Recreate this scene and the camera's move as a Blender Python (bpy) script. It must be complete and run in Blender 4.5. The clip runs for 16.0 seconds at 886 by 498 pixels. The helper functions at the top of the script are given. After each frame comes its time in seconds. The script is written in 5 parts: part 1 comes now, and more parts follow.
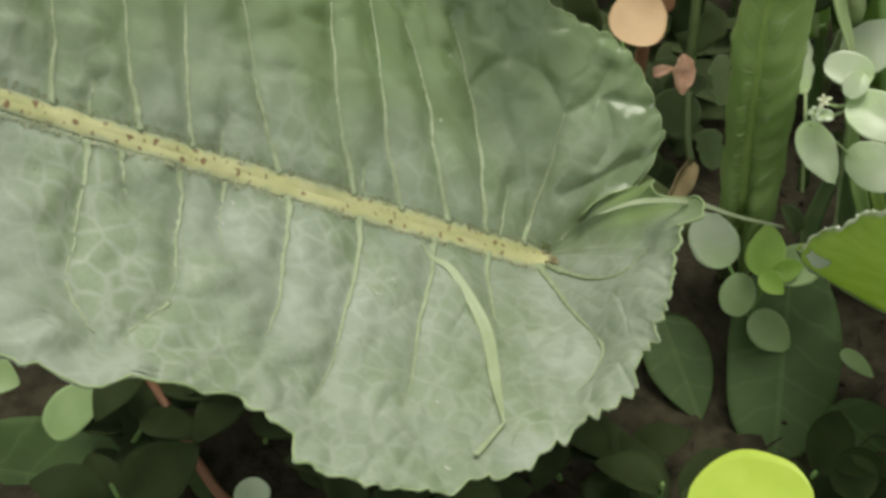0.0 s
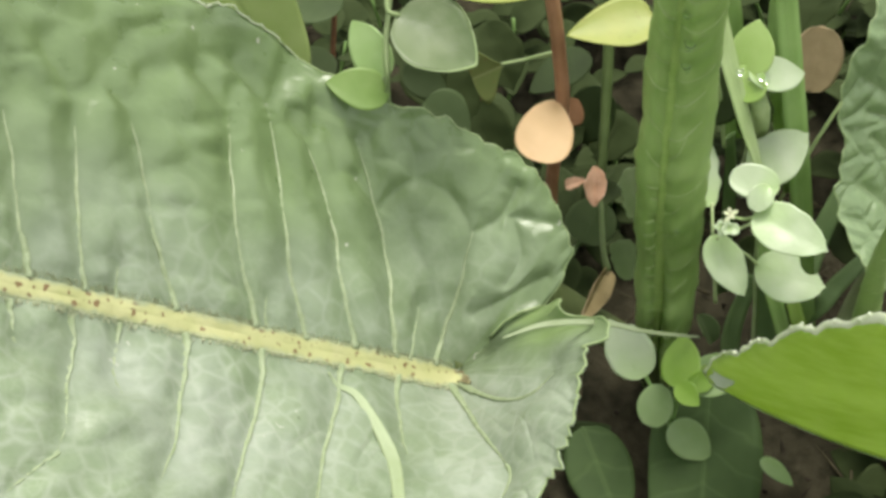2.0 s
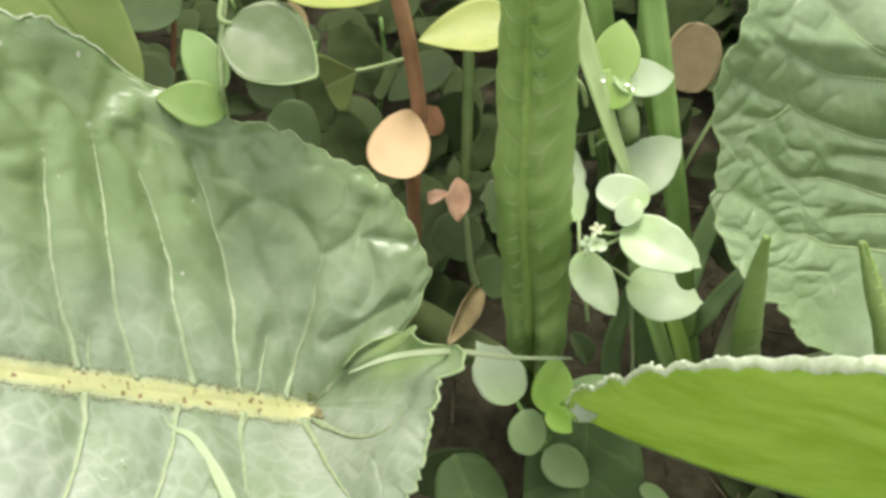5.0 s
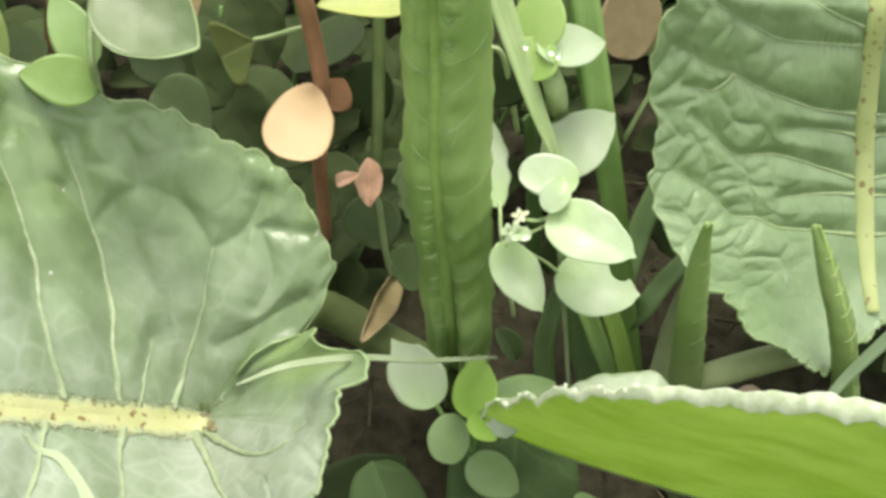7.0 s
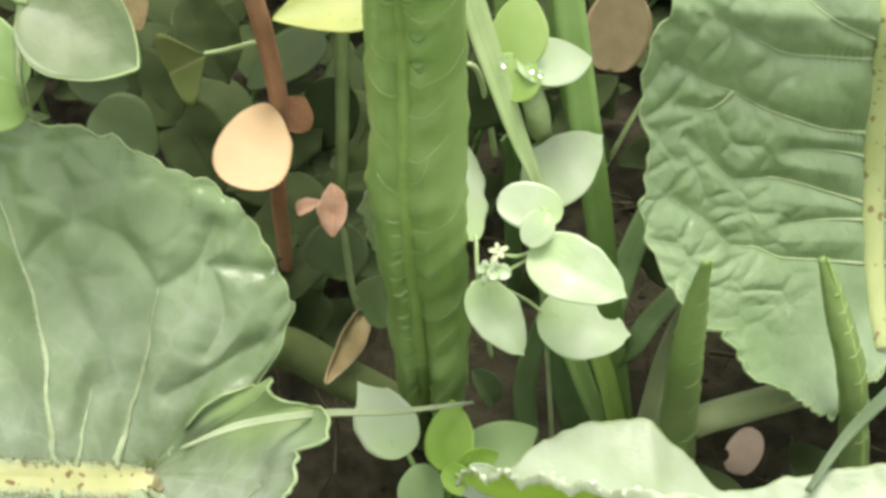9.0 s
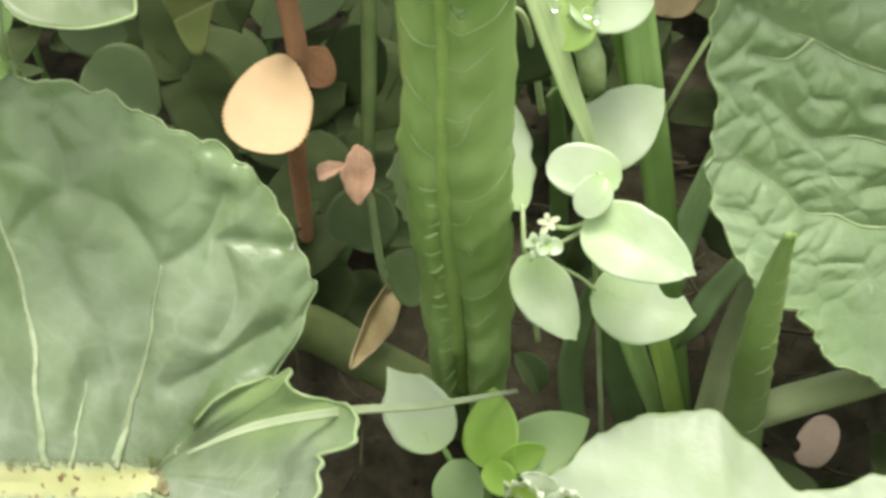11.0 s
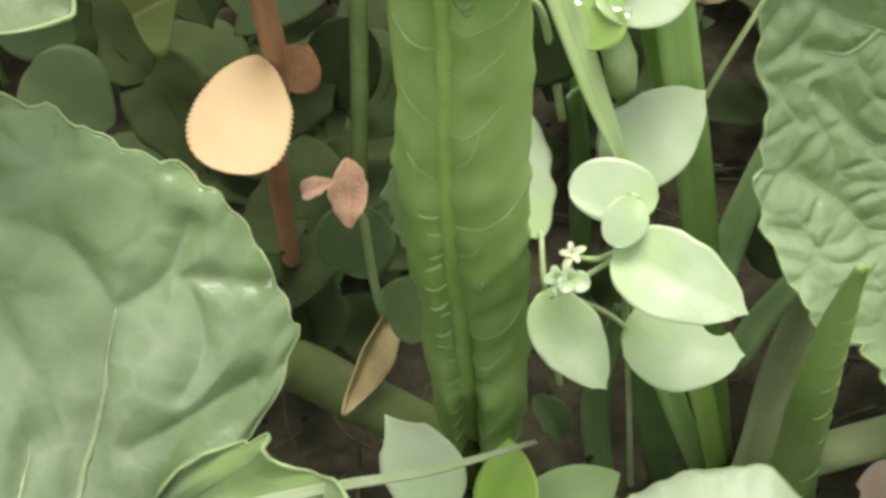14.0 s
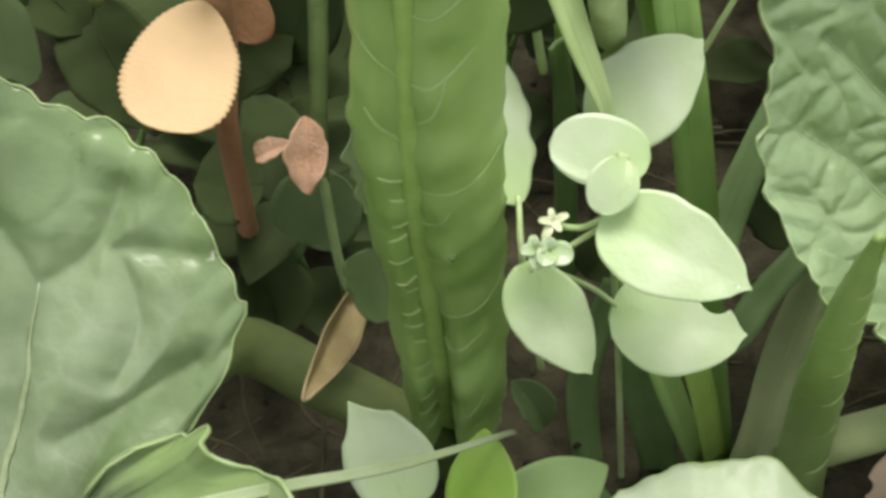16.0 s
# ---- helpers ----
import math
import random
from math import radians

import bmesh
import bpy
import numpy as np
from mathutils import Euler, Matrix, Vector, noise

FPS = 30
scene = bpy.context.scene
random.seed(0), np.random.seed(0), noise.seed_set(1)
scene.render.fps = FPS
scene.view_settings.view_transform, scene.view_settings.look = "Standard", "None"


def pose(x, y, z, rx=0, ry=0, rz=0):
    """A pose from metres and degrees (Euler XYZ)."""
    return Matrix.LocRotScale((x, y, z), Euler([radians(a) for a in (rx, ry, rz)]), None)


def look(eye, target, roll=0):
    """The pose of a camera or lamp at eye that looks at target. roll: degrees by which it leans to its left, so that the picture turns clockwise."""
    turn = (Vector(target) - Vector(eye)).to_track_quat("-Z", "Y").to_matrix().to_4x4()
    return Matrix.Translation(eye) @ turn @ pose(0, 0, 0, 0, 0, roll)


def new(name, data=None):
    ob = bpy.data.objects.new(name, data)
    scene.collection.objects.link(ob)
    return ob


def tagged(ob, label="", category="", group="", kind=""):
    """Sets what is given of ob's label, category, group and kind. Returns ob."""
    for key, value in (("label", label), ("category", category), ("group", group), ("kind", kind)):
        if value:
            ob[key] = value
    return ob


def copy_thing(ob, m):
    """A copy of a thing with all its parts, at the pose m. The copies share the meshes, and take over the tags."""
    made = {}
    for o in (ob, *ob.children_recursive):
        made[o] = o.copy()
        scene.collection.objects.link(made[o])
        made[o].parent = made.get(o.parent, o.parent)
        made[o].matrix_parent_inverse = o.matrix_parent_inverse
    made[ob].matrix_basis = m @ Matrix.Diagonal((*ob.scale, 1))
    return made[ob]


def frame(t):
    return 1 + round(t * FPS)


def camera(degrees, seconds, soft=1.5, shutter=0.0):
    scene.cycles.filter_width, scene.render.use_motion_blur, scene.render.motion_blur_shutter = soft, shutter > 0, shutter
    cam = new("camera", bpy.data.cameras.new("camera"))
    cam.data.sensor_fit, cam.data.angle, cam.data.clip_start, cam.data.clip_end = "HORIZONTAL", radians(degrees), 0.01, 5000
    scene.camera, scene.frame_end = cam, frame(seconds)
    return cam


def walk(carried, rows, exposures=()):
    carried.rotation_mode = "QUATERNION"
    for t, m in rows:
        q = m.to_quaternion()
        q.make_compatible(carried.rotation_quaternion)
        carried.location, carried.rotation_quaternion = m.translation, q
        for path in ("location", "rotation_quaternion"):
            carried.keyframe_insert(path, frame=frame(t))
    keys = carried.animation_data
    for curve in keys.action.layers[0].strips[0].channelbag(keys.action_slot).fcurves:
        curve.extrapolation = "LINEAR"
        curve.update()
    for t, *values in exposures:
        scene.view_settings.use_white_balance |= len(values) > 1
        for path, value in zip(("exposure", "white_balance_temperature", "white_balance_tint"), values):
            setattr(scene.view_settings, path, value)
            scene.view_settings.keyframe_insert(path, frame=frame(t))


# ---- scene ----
cam = camera(30, 16.0, soft=3.3)
PATH = [
    (0, pose(-0.04614, -0.23499, 0.29384, 40.367, 0.783, 5.948)),
    (0.5, pose(-0.04175, -0.23184, 0.29550, 40.941, 0.997, 5.594)),
    (1, pose(-0.03883, -0.22825, 0.29756, 41.297, 1.081, 5.179)),
    (1.5, pose(-0.03612, -0.22687, 0.29958, 41.946, 1.186, 4.814)),
    (2, pose(-0.03250, -0.22422, 0.30150, 42.348, 1.338, 4.467)),
    (2.5, pose(-0.02799, -0.21929, 0.30408, 42.512, 1.481, 3.786)),
    (3, pose(-0.02422, -0.21581, 0.30534, 42.565, 1.619, 3.129)),
    (3.5, pose(-0.02097, -0.21454, 0.30581, 42.694, 1.783, 2.794)),
    (4, pose(-0.02021, -0.21220, 0.30148, 42.460, 1.401, 2.487)),
    (6.5, pose(-0.01111, -0.18272, 0.27340, 40.478, 0.337, 1.212)),
    (7, pose(-0.00882, -0.17681, 0.26881, 40.182, 0.263, 0.757)),
    (7.5, pose(-0.00744, -0.17045, 0.26540, 39.957, 0.191, 0.305)),
    (8, pose(-0.00689, -0.16326, 0.26102, 40.000, -0.000, 0.000)),
    (8.5, pose(-0.00598, -0.15632, 0.25856, 39.851, -0.006, -0.167)),
    (9, pose(-0.00818, -0.15413, 0.25404, 39.691, -0.209, 0.080)),
    (11.5, pose(-0.01145, -0.12783, 0.22674, 37.723, 0.401, 0.345)),
    (12, pose(-0.01065, -0.12361, 0.22064, 37.619, 0.330, 0.199)),
    (12.5, pose(-0.01090, -0.11863, 0.21754, 37.394, 0.253, 0.088)),
    (13, pose(-0.01141, -0.11412, 0.21687, 37.237, 0.595, -0.048)),
    (13.5, pose(-0.01234, -0.11089, 0.21486, 37.119, 0.787, -0.115)),
    (14, pose(-0.01158, -0.10753, 0.21129, 37.043, 0.890, -0.091)),
    (14.5, pose(-0.01017, -0.10368, 0.20590, 36.880, 0.933, -0.168)),
    (15, pose(-0.00927, -0.10035, 0.20167, 36.621, 0.937, -0.175)),
    (15.5, pose(-0.00922, -0.09753, 0.19785, 36.330, 0.839, -0.239)),
    (16, pose(-0.00861, -0.09575, 0.19458, 36.146, 0.870, -0.195)),
]
walk(cam, PATH, exposures=[(0, 0.12), (0.5, 0.42), (1, 0.6), (3.5, 0.84), (7.5, 1.06), (12, 1.0), (16, 0.84)])

# light of an overcast day: a broad sky and a weak, wide sun
world = bpy.data.worlds.new("world")
scene.world = world
world.use_nodes = True
wn = world.node_tree.nodes
sky = wn.new("ShaderNodeTexSky")
sky.sky_type, sky.sun_disc = "NISHITA", False
SUN_EL, SUN_ROT = 76.0, 20.0
sky.sun_elevation, sky.sun_rotation = radians(SUN_EL), radians(SUN_ROT)
sky.dust_density, sky.air_density = 4.0, 1.0
haze = wn.new("ShaderNodeMixRGB")
haze.inputs[0].default_value = 0.75
haze.inputs[2].default_value = (7.0, 7.0, 6.4, 1)
world.node_tree.links.new(sky.outputs[0], haze.inputs[1])
world.node_tree.links.new(haze.outputs[0], wn["Background"].inputs[0])
wn["Background"].inputs[1].default_value = 0.13
sun = new("sun", bpy.data.lights.new("sun", "SUN"))
sun.data.energy, sun.data.angle, sun.data.color = 2.4, radians(28), (1.0, 0.96, 0.88)
sun.matrix_world = look((0, 0, 0), (-math.sin(radians(SUN_ROT)) * math.cos(radians(SUN_EL)), -math.cos(radians(SUN_ROT)) * math.cos(radians(SUN_EL)), -math.sin(radians(SUN_EL))))


# ---- coordinates: millimetres along the slope of the plant bed, h away from it ----
TILT = radians(40)
EX = Vector((1, 0, 0))
EB = Vector((0, math.cos(TILT), math.sin(TILT)))
EH = Vector((0, -math.sin(TILT), math.cos(TILT)))
ORIGIN = Vector((0, 0, 0.068))


def dirn(a, b, h):
    return EX * a + EB * b + EH * h


def at(a, b, h):
    return ORIGIN + dirn(a, b, h) * 0.001


UP = Vector((0, 0, 1))
FACE = dirn(0, 0.35, 1)


def frame_of(base, tip, face):
    x = (tip - base).normalized()
    z = (face - x * face.dot(x)).normalized()
    y = z.cross(x)
    m = Matrix((x, y, z)).transposed().to_4x4()
    m.translation = base
    return m


# ---- materials ----
def mat_new(name):
    m = bpy.data.materials.new(name)
    m.use_nodes = True
    nt = m.node_tree
    return m, nt, nt.nodes, nt.links, nt.nodes["Principled BSDF"]


def mixc(nt, fac, a, b, blend="MIX"):
    n = nt.nodes.new("ShaderNodeMixRGB")
    n.blend_type = blend
    for i, v in zip((0, 1, 2), (fac, a, b)):
        if hasattr(v, "is_output"):
            nt.links.new(v, n.inputs[i])
        elif i == 0:
            n.inputs[0].default_value = v
        else:
            n.inputs[i].default_value = (*v, 1)
    return n.outputs[0]


def mathn(nt, op, a, b=0.0, c=0.0):
    n = nt.nodes.new("ShaderNodeMath")
    n.operation = op
    for i, v in enumerate((a, b, c)):
        if hasattr(v, "is_output"):
            nt.links.new(v, n.inputs[i])
        else:
            n.inputs[i].default_value = v
    return n.outputs[0]


def noise_tex(nt, vec, scale, detail=3.0, rough=0.55):
    n = nt.nodes.new("ShaderNodeTexNoise")
    n.inputs["Scale"].default_value, n.inputs["Detail"].default_value, n.inputs["Roughness"].default_value = scale, detail, rough
    nt.links.new(vec, n.inputs["Vector"])
    return n.outputs[0]


def ramp(nt, fac, lo, hi):
    n = nt.nodes.new("ShaderNodeMapRange")
    n.clamp = True
    nt.links.new(fac, n.inputs[0])
    n.inputs[1].default_value, n.inputs[2].default_value = lo, hi
    return n.outputs[0]


def leaf_mat(name, base, dark, vein, glow, translucent=0.3, rough=0.45, spacing=0.0, slope=0.8, rib=0.0005, vein_amt=0.6, spots=0.0, bump=0.25, spec=0.5, coat=0.0, quilt=0.0, specks=0.0, bloom_sheen=0.0, bare=False, side=None, heel=None, net=0.30):
    """A leaf: mottled blade, pale midrib along x, side veins slanting off it, light shining through."""
    m, nt, nodes, links, bsdf = mat_new(name)
    tc = nodes.new("ShaderNodeTexCoord")
    co = tc.outputs["Object"]
    sep = nodes.new("ShaderNodeSeparateXYZ")
    links.new(co, sep.inputs[0])
    ay = mathn(nt, "ABSOLUTE", sep.outputs[1])
    fine = noise_tex(nt, co, 900, 4)
    mid = noise_tex(nt, co, 160, 4)
    big = noise_tex(nt, co, 45, 3)
    col = mixc(nt, ramp(nt, mid, 0.35, 0.68), dark, base)
    col = mixc(nt, mathn(nt, "MULTIPLY", ramp(nt, big, 0.42, 0.7), 0.5), col, tuple(min(1, c * 1.25 + 0.01) for c in base))
    # waxy grey patches; the blade's sky sheen is put into this colour too
    if bloom_sheen:
        patch = ramp(nt, noise_tex(nt, co, 38, 4, 0.6), 0.42, 0.68)
        if bare:
            wax_sheen = nodes.new("ShaderNodeAttribute")
            wax_sheen.attribute_name = "wax_sheen"
            patch = mathn(nt, "MULTIPLY", mathn(nt, "MULTIPLY_ADD", patch, 0.6, 0.4), wax_sheen.outputs["Fac"])
            young = nodes.new("ShaderNodeAttribute")
            young.attribute_name = "young"
            col = mixc(nt, mathn(nt, "MULTIPLY", young.outputs["Fac"], 0.9), col, (0.215, 0.305, 0.112))
        col = mixc(nt, mathn(nt, "MULTIPLY", patch, bloom_sheen), col, (0.318, 0.358, 0.298))
    if heel:
        gx = nodes.new("ShaderNodeSeparateXYZ")
        links.new(tc.outputs["Generated"], gx.inputs[0])
        f = mathn(nt, "ADD", gx.outputs[0], mathn(nt, "MULTIPLY_ADD", mid, 0.5, -0.25))
        col = mixc(nt, mathn(nt, "SUBTRACT", 1.0, ramp(nt, f, 0.0, 0.5)), col, heel)
    oi = nodes.new("ShaderNodeObjectInfo")
    hsv = nodes.new("ShaderNodeHueSaturation")
    hsv.inputs["Hue"].default_value = 0.5
    links.new(mathn(nt, "MULTIPLY_ADD", oi.outputs["Random"], 0.24, 0.88), hsv.inputs["Value"])
    links.new(col, hsv.inputs["Color"])
    col = hsv.outputs[0]
    height = mathn(nt, "MULTIPLY", fine, 0.35)
    height = mathn(nt, "ADD", height, mathn(nt, "MULTIPLY", mid, 0.8))
    if rib:
        wob = mathn(nt, "MULTIPLY_ADD", mid, 0.0004, -0.0002)
        r = mathn(nt, "SUBTRACT", 1.0, ramp(nt, mathn(nt, "ADD", ay, wob), rib * 0.4, rib * 1.3))
        col = mixc(nt, mathn(nt, "MULTIPLY", r, vein_amt), col, vein)
        height = mathn(nt, "SUBTRACT", height, mathn(nt, "MULTIPLY", r, 0.8))
    if spacing:
        ph = mathn(nt, "SUBTRACT", sep.outputs[0], mathn(nt, "MULTIPLY", ay, slope))
        ph = mathn(nt, "ADD", ph, mathn(nt, "MULTIPLY_ADD", big, spacing * 1.2, -spacing * 0.6))
        fr = mathn(nt, "PINGPONG", ph, spacing * 0.5)
        v = mathn(nt, "SUBTRACT", 1.0, ramp(nt, fr, spacing * 0.02, spacing * 0.10))
        col = mixc(nt, mathn(nt, "MULTIPLY", v, vein_amt * 0.55), col, vein)
        height = mathn(nt, "SUBTRACT", height, mathn(nt, "MULTIPLY", v, 0.7))
    if quilt:
        vo = nodes.new("ShaderNodeTexVoronoi")
        vo.feature = "DISTANCE_TO_EDGE"
        vo.inputs["Scale"].default_value = quilt
        links.new(mixc(nt, 0.004, co, noise_col(nt, co, 110), "ADD"), vo.inputs["Vector"])
        if bare:
            big = mathn(nt, "MULTIPLY", big, mathn(nt, "MULTIPLY_ADD", wax_sheen.outputs["Fac"], 0.75, 0.25))
            mid = mathn(nt, "MULTIPLY", mid, mathn(nt, "MULTIPLY_ADD", wax_sheen.outputs["Fac"], 0.6, 0.4))
        e = mathn(nt, "SUBTRACT", 1.0, ramp(nt, vo.outputs["Distance"], 0.0, 0.15))
        col = mixc(nt, mathn(nt, "MULTIPLY", mathn(nt, "MULTIPLY", e, ramp(nt, big, 0.25, 0.75)), net), col, vein)
        height = mathn(nt, "SUBTRACT", height, mathn(nt, "MULTIPLY", e, 0.10))
        vf = nodes.new("ShaderNodeTexVoronoi")
        vf.feature = "DISTANCE_TO_EDGE"
        vf.inputs["Scale"].default_value = quilt * 2.9
        links.new(mixc(nt, 0.0016, co, noise_col(nt, co, 300), "ADD"), vf.inputs["Vector"])
        e = mathn(nt, "SUBTRACT", 1.0, ramp(nt, vf.outputs["Distance"], 0.0, 0.2))
        col = mixc(nt, mathn(nt, "MULTIPLY", mathn(nt, "MULTIPLY", e, ramp(nt, mid, 0.3, 0.7)), net * 0.35), col, vein)
        height = mathn(nt, "SUBTRACT", height, mathn(nt, "MULTIPLY", e, 0.06))
    if specks:
        vs = nodes.new("ShaderNodeTexVoronoi")
        vs.inputs["Scale"].default_value = 210
        links.new(mixc(nt, 0.004, co, noise_col(nt, co, 500), "ADD"), vs.inputs["Vector"])
        sc = nodes.new("ShaderNodeSeparateColor")
        links.new(vs.outputs["Color"], sc.inputs[0])
        pale = ramp(nt, mathn(nt, "SUBTRACT", mathn(nt, "MULTIPLY_ADD", sc.outputs[1], 0.50, -0.36), vs.outputs["Distance"]), 0.0, 0.05)
        col = mixc(nt, mathn(nt, "MULTIPLY", pale, specks), col, (0.52, 0.52, 0.45))
        dot = ramp(nt, mathn(nt, "SUBTRACT", mathn(nt, "MULTIPLY_ADD", sc.outputs[2], 0.6, -0.52), vs.outputs["Distance"]), 0.0, 0.03)
        col = mixc(nt, mathn(nt, "MULTIPLY", dot, specks), col, (0.06, 0.05, 0.02))
    if spots:
        vo = nodes.new("ShaderNodeTexVoronoi")
        vo.inputs["Scale"].default_value = 640
        links.new(mixc(nt, 0.0015, co, noise_col(nt, co, 900), "ADD"), vo.inputs["Vector"])
        sp = nodes.new("ShaderNodeSeparateColor")
        links.new(vo.outputs["Color"], sp.inputs[0])
        size = mathn(nt, "MULTIPLY_ADD", sp.outputs[0], 0.62, -0.16)
        s = ramp(nt, mathn(nt, "SUBTRACT", size, vo.outputs["Distance"]), 0.0, 0.07)
        col = mixc(nt, mathn(nt, "MULTIPLY", s, spots), col, (0.17, 0.085, 0.04))
    if side:
        at_ = nodes.new("ShaderNodeAttribute")
        at_.attribute_name = "side"
        f = mathn(nt, "ADD", at_.outputs["Fac"], mathn(nt, "MULTIPLY_ADD", noise_tex(nt, co, 420, 3), 0.9, -0.45))
        col = mixc(nt, ramp(nt, f, 0.55, 1.0), col, side)
    bp = nodes.new("ShaderNodeBump")
    bp.inputs["Strength"].default_value, bp.inputs["Distance"].default_value = bump, 0.0006
    links.new(height, bp.inputs["Height"])
    links.new(bp.outputs[0], bsdf.inputs["Normal"])
    links.new(col, bsdf.inputs["Base Color"])
    links.new(mathn(nt, "MULTIPLY_ADD", mid, 0.25, rough - 0.12), bsdf.inputs["Roughness"])
    bsdf.inputs["Specular IOR Level"].default_value = spec
    bsdf.inputs["Coat Weight"].default_value = coat
    tr = nodes.new("ShaderNodeBsdfTranslucent")
    links.new(mixc(nt, 0.65, col, glow), tr.inputs[0])
    mx = nodes.new("ShaderNodeMixShader")
    mx.inputs[0].default_value = translucent
    links.new(bsdf.outputs[0], mx.inputs[1])
    links.new(tr.outputs[0], mx.inputs[2])
    links.new(mx.outputs[0], nodes["Material Output"].inputs[0])
    return m


def noise_col(nt, co, scale):
    n = nt.nodes.new("ShaderNodeTexNoise")
    n.inputs["Scale"].default_value = scale
    nt.links.new(co, n.inputs["Vector"])
    return n.outputs[1]


def plain_mat(name, a, b, scale=300, rough=0.6, bump=0.3, spec=0.4, translucent=0.0):
    m, nt, nodes, links, bsdf = mat_new(name)
    co = nodes.new("ShaderNodeTexCoord").outputs["Object"]
    n1, n2 = noise_tex(nt, co, scale, 4), noise_tex(nt, co, scale * 5, 4)
    col = mixc(nt, ramp(nt, n1, 0.35, 0.65), a, b)
    col = mixc(nt, mathn(nt, "MULTIPLY", n2, 0.25), col, tuple(c * 0.6 for c in a))
    links.new(col, bsdf.inputs["Base Color"])
    bsdf.inputs["Roughness"].default_value, bsdf.inputs["Specular IOR Level"].default_value = rough, spec
    bp = nodes.new("ShaderNodeBump")
    bp.inputs["Strength"].default_value, bp.inputs["Distance"].default_value = bump, 0.0006
    links.new(mathn(nt, "ADD", n1, n2), bp.inputs["Height"])
    links.new(bp.outputs[0], bsdf.inputs["Normal"])
    if translucent:
        tr = nodes.new("ShaderNodeBsdfTranslucent")
        links.new(col, tr.inputs[0])
        mx = nodes.new("ShaderNodeMixShader")
        mx.inputs[0].default_value = translucent
        links.new(bsdf.outputs[0], mx.inputs[1])
        links.new(tr.outputs[0], mx.inputs[2])
        links.new(mx.outputs[0], nodes["Material Output"].inputs[0])
    return m


def water_mat():
    m, nt, nodes, links, bsdf = mat_new("water_drop")
    bsdf.inputs["Base Color"].default_value = (0.95, 1, 0.95, 1)
    bsdf.inputs["Roughness"].default_value = 0.02
    bsdf.inputs["IOR"].default_value = 1.33
    bsdf.inputs["Transmission Weight"].default_value = 1.0
    return m


DOCK = leaf_mat("dock_blade", (0.152, 0.220, 0.090), (0.110, 0.168, 0.058), (0.43, 0.465, 0.385), (0.20, 0.36, 0.07), 0.18, 0.35, rib=0, quilt=210, specks=0.75, bump=0.30, spec=0.6, bloom_sheen=0.80, bare=True, net=0.55)
DOCK_FAR = leaf_mat("pale_dock_blade", (0.192, 0.278, 0.126), (0.140, 0.216, 0.084), (0.42, 0.50, 0.28), (0.24, 0.40, 0.07), 0.20, 0.36, rib=0, quilt=210, specks=0.3, bump=0.25, spec=0.9, bloom_sheen=0.22, net=0.12)
DOCK_EDGE = plain_mat("dock_margin", (0.44, 0.54, 0.29), (0.34, 0.46, 0.20), 300, 0.5, translucent=0.35)
# dew-pale margin; whiteness of sky-lit leaf and drops is put into the colour
DEWY = plain_mat("dewy_margin", (0.86, 0.89, 0.76), (0.66, 0.75, 0.50), 900, 0.35, 0.4, 0.5, translucent=0.55)
DOCK_VEIN = plain_mat("dock_vein", (0.38, 0.45, 0.28), (0.28, 0.35, 0.19), 500, 0.5, translucent=0.2)
DOCK_HAIR = plain_mat("pale_hair", (0.60, 0.62, 0.42), (0.50, 0.54, 0.34), 500, 0.6, translucent=0.3)
SUNK_VEIN = plain_mat("sunken_vein", (0.36, 0.44, 0.24), (0.28, 0.37, 0.17), 500, 0.5, translucent=0.2)
RIB_SCAR = plain_mat("brown_rib_scar", (0.13, 0.11, 0.05), (0.27, 0.25, 0.13), 420, 0.7, 0.6)
DOCK_RIB = leaf_mat("dock_midrib", (0.44, 0.44, 0.225), (0.38, 0.395, 0.175), (0.5, 0.5, 0.2), (0.5, 0.5, 0.12), 0.15, 0.5, rib=0, spots=0.9, bump=0.6, side=(0.31, 0.36, 0.22))
FAR_RIB = leaf_mat("far_dock_midrib", (0.36, 0.405, 0.175), (0.30, 0.35, 0.13), (0.5, 0.5, 0.2), (0.45, 0.5, 0.1), 0.15, 0.5, rib=0, spots=0.8, bump=0.4)
STRIP_RIB = plain_mat("young_midrib", (0.34, 0.48, 0.14), (0.27, 0.41, 0.10), 400, 0.5, translucent=0.2)
STRIP_VEIN = plain_mat("young_vein", (0.43, 0.54, 0.245), (0.36, 0.48, 0.19), 400, 0.5, translucent=0.2)
# base colour lowered to stand for the shade the petiole runs through
PETIOLE = leaf_mat("dock_petiole", (0.098, 0.125, 0.042), (0.070, 0.094, 0.030), (0.5, 0.5, 0.2), (0.3, 0.4, 0.05), 0.1, 0.6, rib=0, bump=0.3, spec=0.2)
PETIOLE_PALE = leaf_mat("pale_petiole", (0.285, 0.335, 0.165), (0.225, 0.275, 0.120), (0.5, 0.5, 0.2), (0.3, 0.4, 0.05), 0.15, 0.55, rib=0, bump=0.4, spec=0.3)
STRIP = leaf_mat("young_dock_blade", (0.305, 0.420, 0.145), (0.235, 0.355, 0.100), (0.34, 0.46, 0.16), (0.30, 0.54, 0.05), 0.28, 0.42, rib=0, bump=0.35)
SHOOT = leaf_mat("rolled_dock_blade", (0.235, 0.320, 0.115), (0.175, 0.260, 0.080), (0.34, 0.46, 0.16), (0.28, 0.48, 0.04), 0.2, 0.5, rib=0, bump=0.7, spec=0.35)
